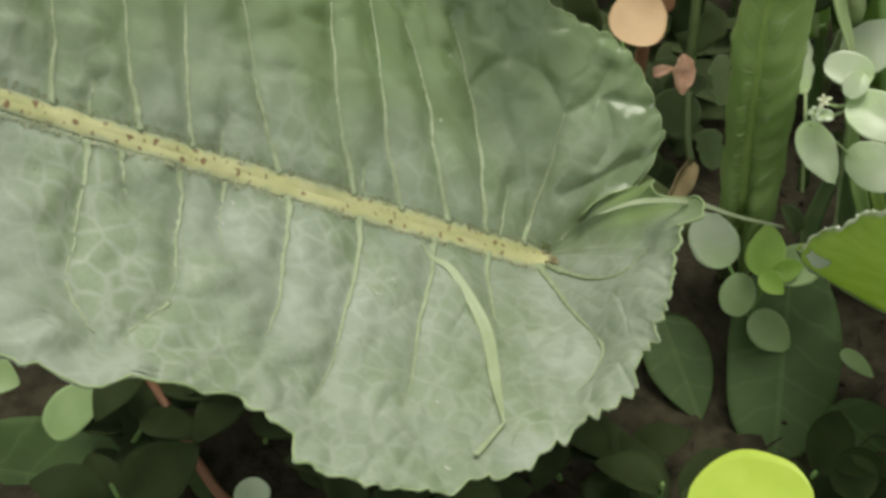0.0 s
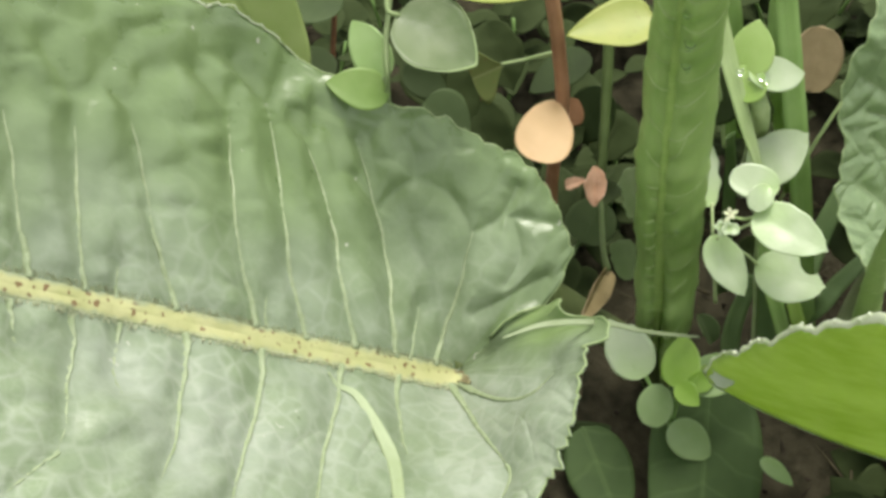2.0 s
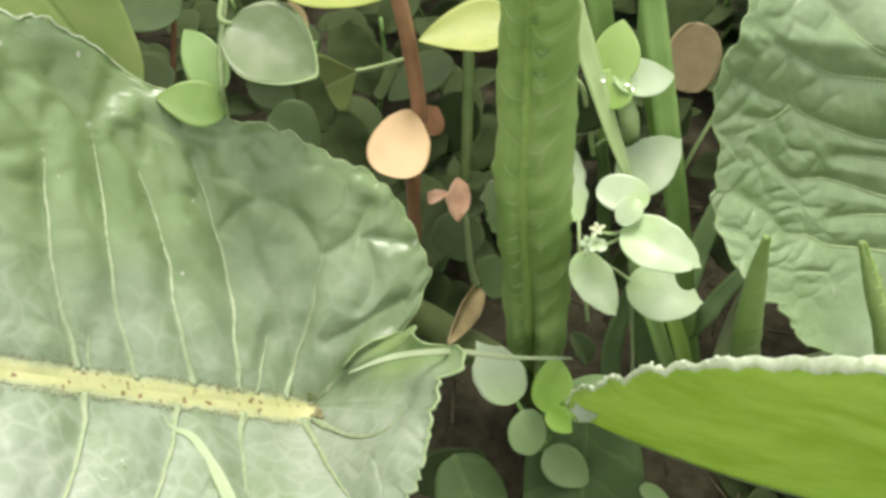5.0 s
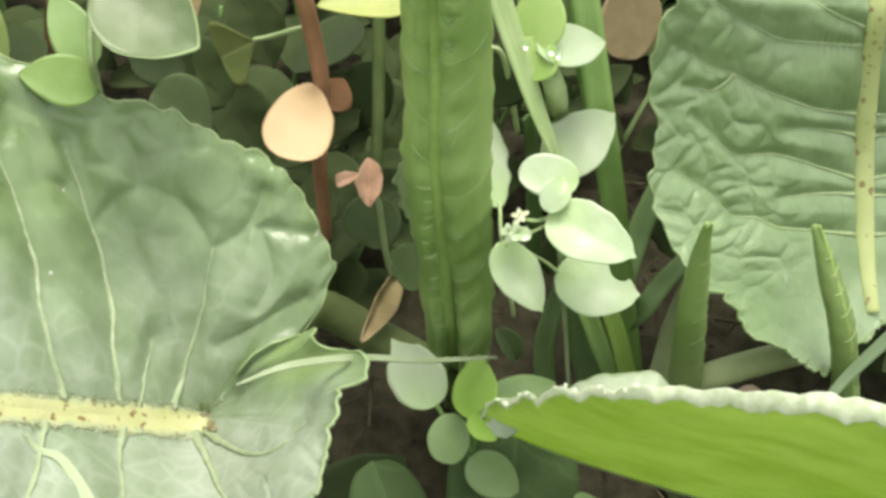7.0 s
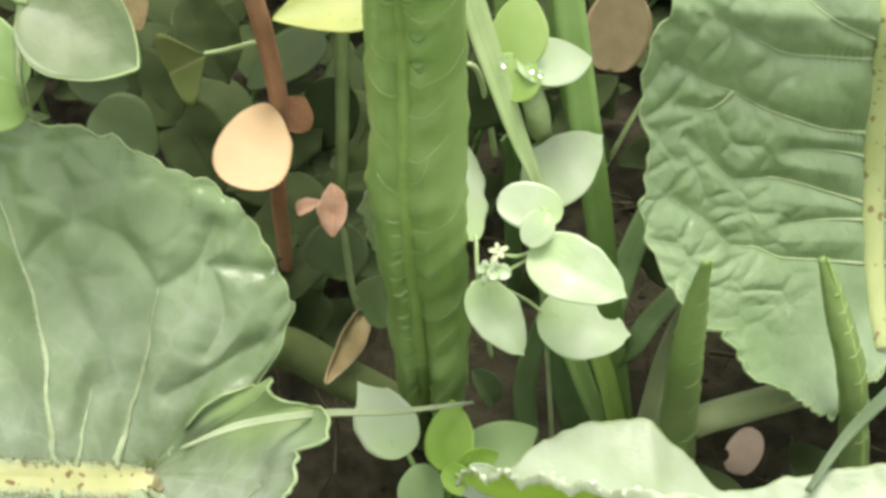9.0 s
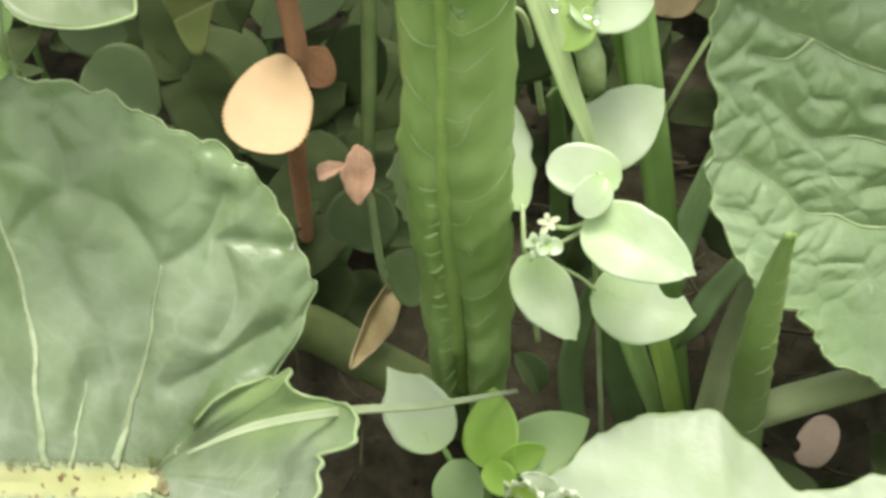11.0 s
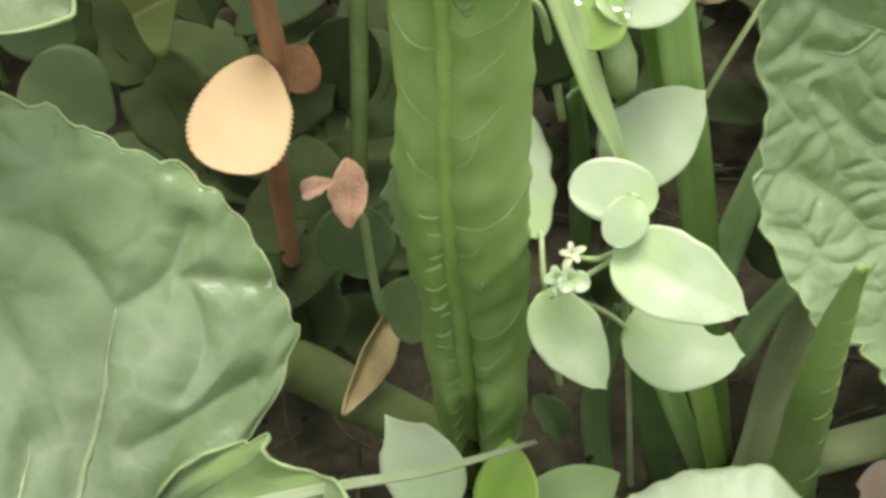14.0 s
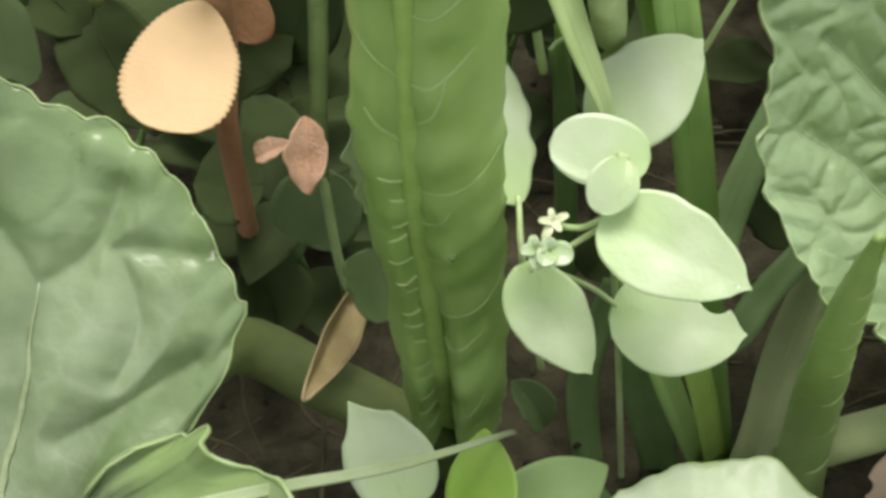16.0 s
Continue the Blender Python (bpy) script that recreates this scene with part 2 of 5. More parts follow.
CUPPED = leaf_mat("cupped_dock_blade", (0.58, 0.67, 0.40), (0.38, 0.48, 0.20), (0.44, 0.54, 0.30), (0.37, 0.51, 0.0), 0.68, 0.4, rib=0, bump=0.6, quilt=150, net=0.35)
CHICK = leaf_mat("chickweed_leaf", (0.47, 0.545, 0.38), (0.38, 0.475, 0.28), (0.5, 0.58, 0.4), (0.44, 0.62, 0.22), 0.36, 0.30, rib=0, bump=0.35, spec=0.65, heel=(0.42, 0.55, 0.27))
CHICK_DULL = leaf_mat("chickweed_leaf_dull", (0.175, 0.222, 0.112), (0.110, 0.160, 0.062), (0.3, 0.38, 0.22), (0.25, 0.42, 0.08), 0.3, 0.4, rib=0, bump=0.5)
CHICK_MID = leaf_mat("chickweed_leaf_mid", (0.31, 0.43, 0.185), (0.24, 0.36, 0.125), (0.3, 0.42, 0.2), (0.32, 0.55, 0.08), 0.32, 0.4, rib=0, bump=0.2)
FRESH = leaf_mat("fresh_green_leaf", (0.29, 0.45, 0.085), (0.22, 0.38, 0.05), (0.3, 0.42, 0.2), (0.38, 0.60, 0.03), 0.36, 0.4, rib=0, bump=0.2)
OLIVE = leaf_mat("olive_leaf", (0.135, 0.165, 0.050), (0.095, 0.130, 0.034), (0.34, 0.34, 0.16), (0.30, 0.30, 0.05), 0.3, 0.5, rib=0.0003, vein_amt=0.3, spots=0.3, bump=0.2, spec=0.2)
# green lowered part way in colour, for leaves in half shade
SHADE_MID = leaf_mat("half_shade_toned_leaf", (0.088, 0.126, 0.052), (0.062, 0.096, 0.034), (0.2, 0.25, 0.12), (0.2, 0.32, 0.04), 0.28, 0.55, rib=0, vein_amt=0.2, bump=0.25, spec=0.2)
# much darker copy of the leaf green: shade from taller plants put into colour
CHICK_DARK = leaf_mat("shade_toned_leaf", (0.036, 0.054, 0.019), (0.024, 0.038, 0.012), (0.09, 0.13, 0.05), (0.10, 0.18, 0.02), 0.25, 0.6, rib=0, vein_amt=0.25, bump=0.2, spec=0.12)
# nearly black green in place of the deep shade between the plants
DEEP = leaf_mat("deep_shade_toned_leaf", (0.040, 0.056, 0.020), (0.027, 0.040, 0.013), (0.05, 0.07, 0.02), (0.06, 0.10, 0.01), 0.2, 0.75, rib=0, vein_amt=0.2, bump=0.2, spec=0.08)
# green darkened to stand for the heavy shade low down
BROAD_DARK = leaf_mat("shade_toned_broad_leaf", (0.062, 0.104, 0.032), (0.046, 0.082, 0.023), (0.16, 0.24, 0.09), (0.12, 0.25, 0.02), 0.25, 0.6, spacing=0.008, slope=0.6, rib=0.0006, vein_amt=0.25, bump=0.2, spec=0.2)
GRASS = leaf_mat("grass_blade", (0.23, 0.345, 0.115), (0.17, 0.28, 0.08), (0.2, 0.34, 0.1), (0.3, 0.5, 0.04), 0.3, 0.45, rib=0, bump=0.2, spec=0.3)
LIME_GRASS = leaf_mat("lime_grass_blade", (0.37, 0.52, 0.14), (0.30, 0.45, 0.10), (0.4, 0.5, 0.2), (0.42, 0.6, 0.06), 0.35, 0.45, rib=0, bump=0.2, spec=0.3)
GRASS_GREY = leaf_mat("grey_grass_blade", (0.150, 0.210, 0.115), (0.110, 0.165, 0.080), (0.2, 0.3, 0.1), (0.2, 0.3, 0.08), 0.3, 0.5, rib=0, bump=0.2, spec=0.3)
# copy of the grass green with shade put into its colour
GRASS_DARK = leaf_mat("shade_toned_grass_blade", (0.12, 0.185, 0.07), (0.085, 0.14, 0.05), (0.15, 0.22, 0.09), (0.15, 0.28, 0.03), 0.25, 0.6, rib=0, bump=0.2, spec=0.2)
GRASS_PALE = leaf_mat("pale_grass_blade", (0.45, 0.56, 0.28), (0.37, 0.49, 0.21), (0.5, 0.58, 0.3), (0.46, 0.6, 0.14), 0.3, 0.45, rib=0, bump=0.2)
GRASS_DRY = leaf_mat("dull_pale_grass_blade", (0.37, 0.44, 0.27), (0.30, 0.37, 0.20), (0.5, 0.58, 0.3), (0.36, 0.46, 0.2), 0.25, 0.5, rib=0, bump=0.2)
STRAW = plain_mat("dry_straw", (0.085, 0.075, 0.042), (0.050, 0.044, 0.026), 400, 0.8, 0.4, 0.1)
LIGHT = leaf_mat("light_lime_leaf", (0.40, 0.54, 0.19), (0.33, 0.48, 0.13), (0.5, 0.58, 0.4), (0.46, 0.66, 0.10), 0.36, 0.4, rib=0, bump=0.25)
# waxy upper side; its sky-lit paleness is put into the colour as well
CUPPED_UP = leaf_mat("cupped_dock_lit_upper_side", (0.46, 0.52, 0.395), (0.37, 0.45, 0.28), (0.6, 0.7, 0.5), (0.44, 0.55, 0.35), 0.35, 0.4, rib=0, bump=0.8)
STEM = plain_mat("green_stem", (0.17, 0.29, 0.08), (0.12, 0.22, 0.05), 300, 0.5)
DULL_STEM = plain_mat("dull_stem", (0.21, 0.275, 0.12), (0.15, 0.21, 0.08), 300, 0.55)
GREENER = leaf_mat("yellowish_green_leaf", (0.20, 0.30, 0.085), (0.15, 0.245, 0.055), (0.3, 0.42, 0.2), (0.32, 0.52, 0.05), 0.32, 0.42, rib=0, bump=0.3)
WILT_STEM = plain_mat("olive_stem", (0.075, 0.108, 0.034), (0.052, 0.080, 0.022), 300, 0.6, 0.3, 0.2)
PALE_STEM = plain_mat("pale_stem", (0.36, 0.44, 0.22), (0.26, 0.36, 0.14), 300, 0.5)
RED = plain_mat("red_stem", (0.34, 0.18, 0.10), (0.25, 0.125, 0.065), 160, 0.5)
YELLOW = leaf_mat("yellowed_leaf", (0.63, 0.445, 0.24), (0.57, 0.39, 0.195), (0.8, 0.6, 0.35), (0.85, 0.58, 0.2), 0.22, 0.55, rib=0, bump=0.4)
LIME = leaf_mat("yellow_green_leaf", (0.37, 0.40, 0.115), (0.30, 0.355, 0.085), (0.5, 0.5, 0.2), (0.52, 0.55, 0.06), 0.35, 0.45, rib=0, spots=0.2, bump=0.3)
LIME_DULL = leaf_mat("light_green_leaf", (0.33, 0.42, 0.15), (0.26, 0.36, 0.10), (0.3, 0.4, 0.15), (0.34, 0.48, 0.05), 0.3, 0.45, rib=0.0006, vein_amt=0.2, bump=0.4)
LIME_BRIGHT = leaf_mat("lime_leaf", (0.50, 0.62, 0.09), (0.42, 0.55, 0.06), (0.6, 0.66, 0.2), (0.6, 0.75, 0.04), 0.35, 0.45, rib=0.0003, vein_amt=0.2, bump=0.15)
BROWN = plain_mat("withered_leaf", (0.60, 0.36, 0.23), (0.72, 0.48, 0.33), 500, 0.8, 0.8, translucent=0.2)
DARK_BROWN = plain_mat("dark_withered_leaf", (0.115, 0.058, 0.025), (0.145, 0.076, 0.036), 300, 0.85, 0.5, 0.2, translucent=0.2)
TAN = plain_mat("dead_leaf", (0.44, 0.345, 0.20), (0.37, 0.29, 0.16), 300, 0.75, 0.15, translucent=0.2)
WITHER = plain_mat("withered_olive_leaf", (0.34, 0.27, 0.130), (0.25, 0.195, 0.085), 300, 0.75, 0.5, translucent=0.2)
PETAL = plain_mat("fallen_petal", (0.72, 0.56, 0.43), (0.64, 0.49, 0.36), 300, 0.7, 0.3, translucent=0.2)
CREAM = plain_mat("flower_cream", (0.72, 0.72, 0.55), (0.55, 0.62, 0.36), 900, 0.6, 0.3, translucent=0.2)
SOIL = plain_mat("soil", (0.029, 0.027, 0.0165), (0.061, 0.055, 0.034), 220, 0.95, 1.0, 0.04)
LITTER = plain_mat("plant_litter", (0.040, 0.031, 0.022), (0.022, 0.018, 0.013), 400, 0.9, 0.6, 0.1)
WATER = water_mat()


# ---- mesh helpers ----
def mesh_of(name, verts, faces, smooth=True):
    me = bpy.data.meshes.new(name)
    me.from_pydata([tuple(v) for v in verts], [], faces)
    me.update()
    if smooth:
        me.polygons.foreach_set("use_smooth", [True] * len(me.polygons))
    return me


def thing(name, base, label, category, group="", kind=""):
    e = new(name)
    e.empty_display_size = 0.01
    e.location = base
    return tagged(e, label, category, group, kind)


def root_of(ob):
    m = Matrix.Identity(4)
    while ob:
        m = ob.matrix_basis @ m
        ob = ob.parent
    return m


def part(name, me, material, parent, label="", m=None):
    """One mesh as a part of a thing; m is its pose in the world."""
    ob = new(name, me)
    me.materials.append(material)
    ob.parent = parent
    m = m or Matrix.Translation(root_of(parent).translation)
    ob.matrix_basis = root_of(parent).inverted() @ m
    return tagged(ob, label)


def single(name, me, material, m, label, category, group="", kind=""):
    ob = new(name, me)
    me.materials.append(material)
    ob.matrix_basis = m
    return tagged(ob, label, category, group, kind)


def shell(fn, nu, nv, thick, name="blade", closed=False):
    """A thin sheet fn(i / nu, j / nv) with two faces and a rim."""
    top = [[Vector(fn(i / nu, j / nv)) for j in range(nv + 1)] for i in range(nu + 1)]
    verts, faces = [], []
    for row in top:
        verts.extend(row)
    n = len(verts)
    w = nv + 1
    for i in range(nu + 1):
        for j in range(nv + 1):
            a = top[min(i + 1, nu)][j] - top[max(i - 1, 0)][j]
            b = top[i][min(j + 1, nv)] - top[i][max(j - 1, 0)]
            nrm = a.cross(b)
            nrm = nrm.normalized() if nrm.length > 1e-12 else Vector((0, 0, 1))
            verts.append(top[i][j] - nrm * thick)
    for i in range(nu):
        for j in range(nv):
            q = (i * w + j, (i + 1) * w + j, (i + 1) * w + j + 1, i * w + j + 1)
            faces.append(q)
            faces.append(tuple(n + k for k in reversed(q)))
    rim = [i * w for i in range(nu + 1)] + [nu * w + j for j in range(1, nv + 1)] + [i * w + nv for i in range(nu - 1, -1, -1)] + [j for j in range(nv - 1, 0, -1)]
    for k in range(len(rim)):
        a, b = rim[k], rim[(k + 1) % len(rim)]
        faces.append((b, a, n + a, n + b))
    me = mesh_of(name, verts, faces)
    flat = len(rim)
    me.polygons.foreach_set("use_smooth", [True] * (len(me.polygons) - flat) + [False] * flat)
    return me


def beta(s, p, q):
    t = p / (p + q)
    s = min(max(s, 0.0), 1.0)
    return (s ** p * (1 - s) ** q) / (t ** p * (1 - t) ** q)


def leaf_mesh(length, width, p=0.6, q=0.8, arch=0.0, cup=0.0, droop=0.0, fold=0.0, wave=0.0, waves=5.0, serr=0.0, twist=0.0, nu=28, nv=12, thick=0.00013, seed=0.0, crumple=0.0, nib=0.0, bite=None, ova=0.0, ragged=0.0):
    """A leaf along x from its base, face up. arch, droop, cup: shares of its length or half width."""
    def fn(s, t):
        v = 2 * t - 1
        ss = s
        if ova:
            sh = math.sqrt(max(0.0, 1 - ((ova - s) / ova) ** 2)) if s < ova else (1 - ((s - ova) / (1 - ova)) ** 1.9) ** 0.92
        else:
            sh = max(beta(ss, p, q), 0.0)
        hw = 0.5 * width * sh + 0.00012
        hw *= 1 + ragged * noise.noise(Vector((s * 6, 5 if v > 0 else 1, seed)))
        if nib:
            hw *= 1 - 0.55 * max(0, (s - (1 - nib)) / nib) ** 0.6 if s > 1 - nib else 1
        hw *= 1 + serr * math.sin(s * length * 9000 + v * 0.7 + seed) * abs(v) + 0.06 * noise.noise(Vector((s * 3, v, seed)))
        if bite and v * bite[2] > 0:
            d = (s - bite[0]) / bite[1]
            if abs(d) < 1:
                hw *= 1 - bite[3] * math.sqrt(1 - d * d)
        x = length * s
        y = v * hw
        z = arch * length * 4 * s * (1 - s) - droop * length * s * s + cup * hw * v * v + fold * hw * abs(v)
        z += wave * length * math.sin(waves * 6.283 * s + seed + (1.5 if v > 0 else 0)) * v * v
        z += crumple * length * noise.noise(Vector((x * 260 + seed, y * 260, seed)))
        if twist:
            a = twist * s
            y, z = y * math.cos(a) - z * math.sin(a), y * math.sin(a) + z * math.cos(a)
        return (x, y, z)
    return shell(fn, nu, nv, thick)


def smooth_path(pts, n):
    pts = [Vector(p) for p in pts]
    if len(pts) == 2:
        return [pts[0].lerp(pts[1], i / n) for i in range(n + 1)]
    out = []
    k = len(pts) - 1
    for i in range(n + 1):
        u = i / n * k
        j = min(int(u), k - 1)
        f = u - j
        p1, p2 = pts[j], pts[j + 1]
        p0 = pts[j - 1] if j else p1 * 2 - p2
        p3 = pts[j + 2] if j + 2 <= k else p2 * 2 - p1
        out.append(0.5 * ((2 * p1) + (p2 - p0) * f + (2 * p0 - 5 * p1 + 4 * p2 - p3) * f * f + (3 * p1 - p0 - 3 * p2 + p3) * f ** 3))
    return out


def tube_mesh(pts, radii, n=16, sides=8, flat=1.0, face=None, rough=0.0, name="stem"):
    """A stem through pts with radii from end to end (metres), flattened across face; closed at both ends."""
    line = smooth_path(pts, n)
    o = line[0].copy()
    verts, faces = [], []
    face = face or FACE
    for i, p in enumerate(line):
        d = (line[min(i + 1, n)] - line[max(i - 1, 0)]).normalized()
        z = face - d * face.dot(d)
        z = z.normalized() if z.length > 1e-6 else d.orthogonal().normalized()
        y = z.cross(d)
        u = i / n * (len(radii) - 1)
        j = min(int(u), len(radii) - 2)
        r = radii[j] + (radii[j + 1] - radii[j]) * (u - j)
        for k in range(sides):
            a = 6.28318 * k / sides
            rr = r * (1 + rough * noise.noise(p * 700 + Vector((k, 0, 0))))
            verts.append(p - o + y * math.cos(a) * rr + z * math.sin(a) * rr * flat)
    for i in range(n):
        for k in range(sides):
            k2 = (k + 1) % sides
            faces.append((i * sides + k, i * sides + k2, (i + 1) * sides + k2, (i + 1) * sides + k))
    faces.append(tuple(reversed(range(sides))))
    faces.append(tuple(n * sides + k for k in range(sides)))
    return mesh_of(name, verts, faces), Matrix.Translation(o)


def ribbon_mesh(pts, widths, face=None, fold=0.25, n=26, nv=4, thick=0.0002, twist=0.0):
    """A grass blade along pts with widths (metres) from base to tip."""
    line = smooth_path(pts, n)
    o = line[0].copy()
    face = face or FACE
    def fn(s, t):
        i = round(s * n)
        p = line[i]
        d = (line[min(i + 1, n)] - line[max(i - 1, 0)]).normalized()
        z = (face - d * face.dot(d)).normalized()
        y = z.cross(d)
        if twist:
            q = Matrix.Rotation(twist * s, 3, d)
            y, z = q @ y, q @ z
        u = s * (len(widths) - 1)
        j = min(int(u), len(widths) - 2)
        w = widths[j] + (widths[j + 1] - widths[j]) * (u - j)
        v = 2 * t - 1
        return p - o + y * v * w * 0.5 + z * fold * abs(v) * w * 0.5
    return shell(fn, n, nv, thick), Matrix.Translation(o)


def drop_mesh(r, flat=0.6):
    bm = bmesh.new()
    bmesh.ops.create_uvsphere(bm, u_segments=12, v_segments=8, radius=r)
    for v in bm.verts:
        v.co.z *= flat
        v.co.x *= 1 + 0.2 * math.sin(v.co.y / r)
    me = bpy.data.meshes.new("water_drop")
    bm.to_mesh(me)
    bm.free()
    me.polygons.foreach_set("use_smooth", [True] * len(me.polygons))
    return me


# ---- ground: one sheet of dark soil to the horizon ----
def ground():
    steps = [0.0]
    d = 0.006
    while steps[-1] < 400:
        steps.append(steps[-1] + d)
        if steps[-1] > 0.16:
            d *= 1.35
    axis = [-s for s in reversed(steps[1:])] + steps
    verts, faces = [], []
    w = len(axis)
    for y in axis:
        for x in axis:
            r = math.hypot(x, y)
            z = 0.004 * noise.noise(Vector((x * 40, y * 40, 0))) + 0.0035 * noise.noise(Vector((x * 130, y * 130, 3)))
            z = z * min(1.0, 0.5 / max(r, 0.5)) + (0.05 * noise.noise(Vector((x * 0.7, y * 0.7, 7))) * min(1, max(0, r - 0.5)))
            verts.append((x, y, z))
    for j in range(w - 1):
        for i in range(w - 1):
            faces.append((j * w + i, j * w + i + 1, (j + 1) * w + i + 1, (j + 1) * w + i))
    single("ground", mesh_of("ground", verts, faces), SOIL, Matrix.Identity(4), "dark crumbly bare soil under the plants", "ground", kind="structure")


ground()


# ---- the large dock leaf ----
def interp(x, table):
    for (x0, y0), (x1, y1) in zip(table, table[1:]):
        if x <= x1:
            f = min(max((x - x0) / (x1 - x0), 0), 1)
            f = f * f * (3 - 2 * f) * 0.5 + f * 0.5
            return y0 + (y1 - y0) * f
    return table[-1][1]


LEAF_O = (-51.7, -33.6, -5.9)
RISE = ((40, 0.13), (52, 0.11), (57, 0.11), (66, 0.16), (87, 0.17), (115, 0.23), (123, 0.30), (138, 0.78), (150, 1.0), (166, 1.16), (176, 1.25), (192, 1.5), (210, 1.7), (235, 1.75), (259, 1.75), (300, 1.72), (344, 1.68), (358, 1.3), (370, 1.05), (378, 0.79), (386, 0.62), (393, 0.52), (412, 0.46))
REACH = ((37, 17), (40, 22), (43, 26.5), (46.5, 30), (49, 33.5), (56, 36), (64, 39.5), (72, 43), (80, 44.8), (88, 46.6), (94, 49.6), (100, 52), (105, 53.5), (116, 63), (121, 74), (126, 81.5), (132, 89), (150, 104), (172, 110), (186, 92), (196, 72), (199, 68), (204, 58), (208, 54), (209.5, 50), (216, 48.5), (221, 47), (225, 48.8), (234, 46.5), (250, 42), (264, 37.7), (279, 33), (291, 30.0), (307, 30.1), (317, 26.3), (339, 25.5), (354, 25), (364, 26.6), (369, 27.2), (371.5, 26.5), (374, 31), (378.3, 31.6), (382.4, 29.8), (385.7, 26.8), (387.7, 24.6), (391, 25.6), (395.2, 25.6), (400, 23.5), (402, 20), (403.6, 21), (405, 15.5), (406.5, 16.5), (408, 8))


RIB_TH = 169.0


def dock_height(th, r):
    return LEAF_O[2] + sum(interp(th + d, RISE) for d in (-7, -3.5, 0, 3.5, 7)) / 5 * r


def dock_point(th, r):
    a = radians(th)
    return at(LEAF_O[0] + r * math.cos(a), LEAF_O[1] + r * math.sin(a), dock_height(th, r))


def rib_b(da):
    return -1.0 - 0.2 * da + 0.0003 * da * da


# courses of the side veins, offsets from the leaf's base: rib, middle, end
VEINS_UP = ((-72.8, 13.5, -74.5, 27.6, -76, 40), (-63.1, 11.6, -65.5, 25.2, -68.5, 42), (-56.4, 10.3, -58.2, 23.0, -60, 44), (-44.3, 7.9, -48.3, 22.1, -54, 44),
            (-33.0, 5.6, -36.7, 20.2, -42, 47), (-25.8, 4.2, -29.6, 20.4, -36, 49), (-18.1, 2.7, -21.7, 19.6, -29.4, 43.3), (-11.2, 1.3, -13.8, 20.1, -20.6, 44.7),
            (-5.2, 0.0, -1.1, 13.5, 2.4, 28.1), (-69.2, 13, -69.2, 18.6, -69.2, 21.7), (-52.6, 9.5, -52.8, 13.7, -53.0, 17.4), (-31.7, 5.4, -32.4, 10.7, -32.3, 13.8), (-8.9, 0.8, -8.2, 6.1, -7.7, 13.0))
VEINS_LOW = ((-69.2, 12.0, -68.1, 0.8, -66.9, -9.2), (-57.6, 8.8, -56.1, -1.6, -54.8, -11.9), (-43.5, 6.5, -41.9, -7.8, -41.6, -16.6), (-32.3, 4.1, -31.5, -12.8, -33.0, -25.0),
             (-20.0, 1.5, -20.0, -12.5, -20.1, -26.8), (-10.6, -0.5, -9.3, -8.1, -6.9, -14.5), (-0.9, -2.3, 6.1, -9.6, 11.5, -14.5), (1.2, -2.0, 12.0, -3.6, 19.5, 1.5),
             (-65.1, 11, -64.2, 6.5, -63.1, 3.1), (-51.5, 8, -51.3, 0.7, -49.5, -3.7), (11.5, -14.5, 11.7, -18.2, 8.1, -23.1), (-54.8, -11.9, -57.1, -14.5, -58.7, -16.9), (-66.9, -9.2, -63.9, -13.8, -61.6, -16.2))
VEINS = [(v, 1.0 if k < 9 else 0.6) for group in (VEINS_UP, VEINS_LOW) for k, v in enumerate(group)]
# finer veins of the broad lobe
VEINS += [(v, 0.5) for v in ((1.8, 28.0, -2.3, 34.7, -9.4, 37.9), (1.8, 28.0, 7.4, 31.0, 10.6, 37.0), (9.2, 18.4, 11.6, 24.4, 9.6, 31.0), (9.6, 31.0, 12.7, 31.0, 17.5, 30.4),
                             (-15.9, 31.4, -17.8, 33.6, -20.5, 37.0), (-15.9, 31.4, -13.7, 34.7, -9.4, 37.9), (-9.4, 37.9, -9.8, 42, -11.5, 46), (3.0, 12.0, 9.0, 15.5, 17.0, 20.0))]
# each upper vein forks towards the margin
for k, v in enumerate(VEINS_UP[:7]):
    ux, uy = v[4] - v[2], v[5] - v[3]
    n = math.hypot(ux, uy)
    ux, uy = ux / n, uy / n
    for sd, L in ((1, 4.0 + 2.6 * (k % 3)), (-1, 3.6 + 2.2 * ((k * 2 + 1) % 3))):
        dx, dy = ux * 0.88 - sd * uy * 0.47, uy * 0.88 + sd * ux * 0.47
        VEINS.append(((v[4], v[5], v[4] + dx * L * 0.5, v[5] + dy * L * 0.5, v[4] + dx * L + ux * 1.2, v[5] + dy * L + uy * 1.2), 0.42))


def vein_ab(v, s):
    """Course of a side vein in the blade: s from 0 at the rib to 1 near the margin."""
    x = v[0] * (1 - s) * (1 - 2 * s) + v[2] * 4 * s * (1 - s) + v[4] * s * (2 * s - 1)
    y = v[1] * (1 - s) * (1 - 2 * s) + v[3] * 4 * s * (1 - s) + v[5] * s * (2 * s - 1)
    w = min(1.0, math.hypot(v[4] - v[0], v[5] - v[1]) / 24)
    return x + w * (0.2 * math.sin(s * 11 + v[0]) + 0.07 * math.sin(s * 29 + v[1])), y


VEIN_XY = np.array([vein_ab(v, s / 36) for v, k in VEINS for s in range(37)])


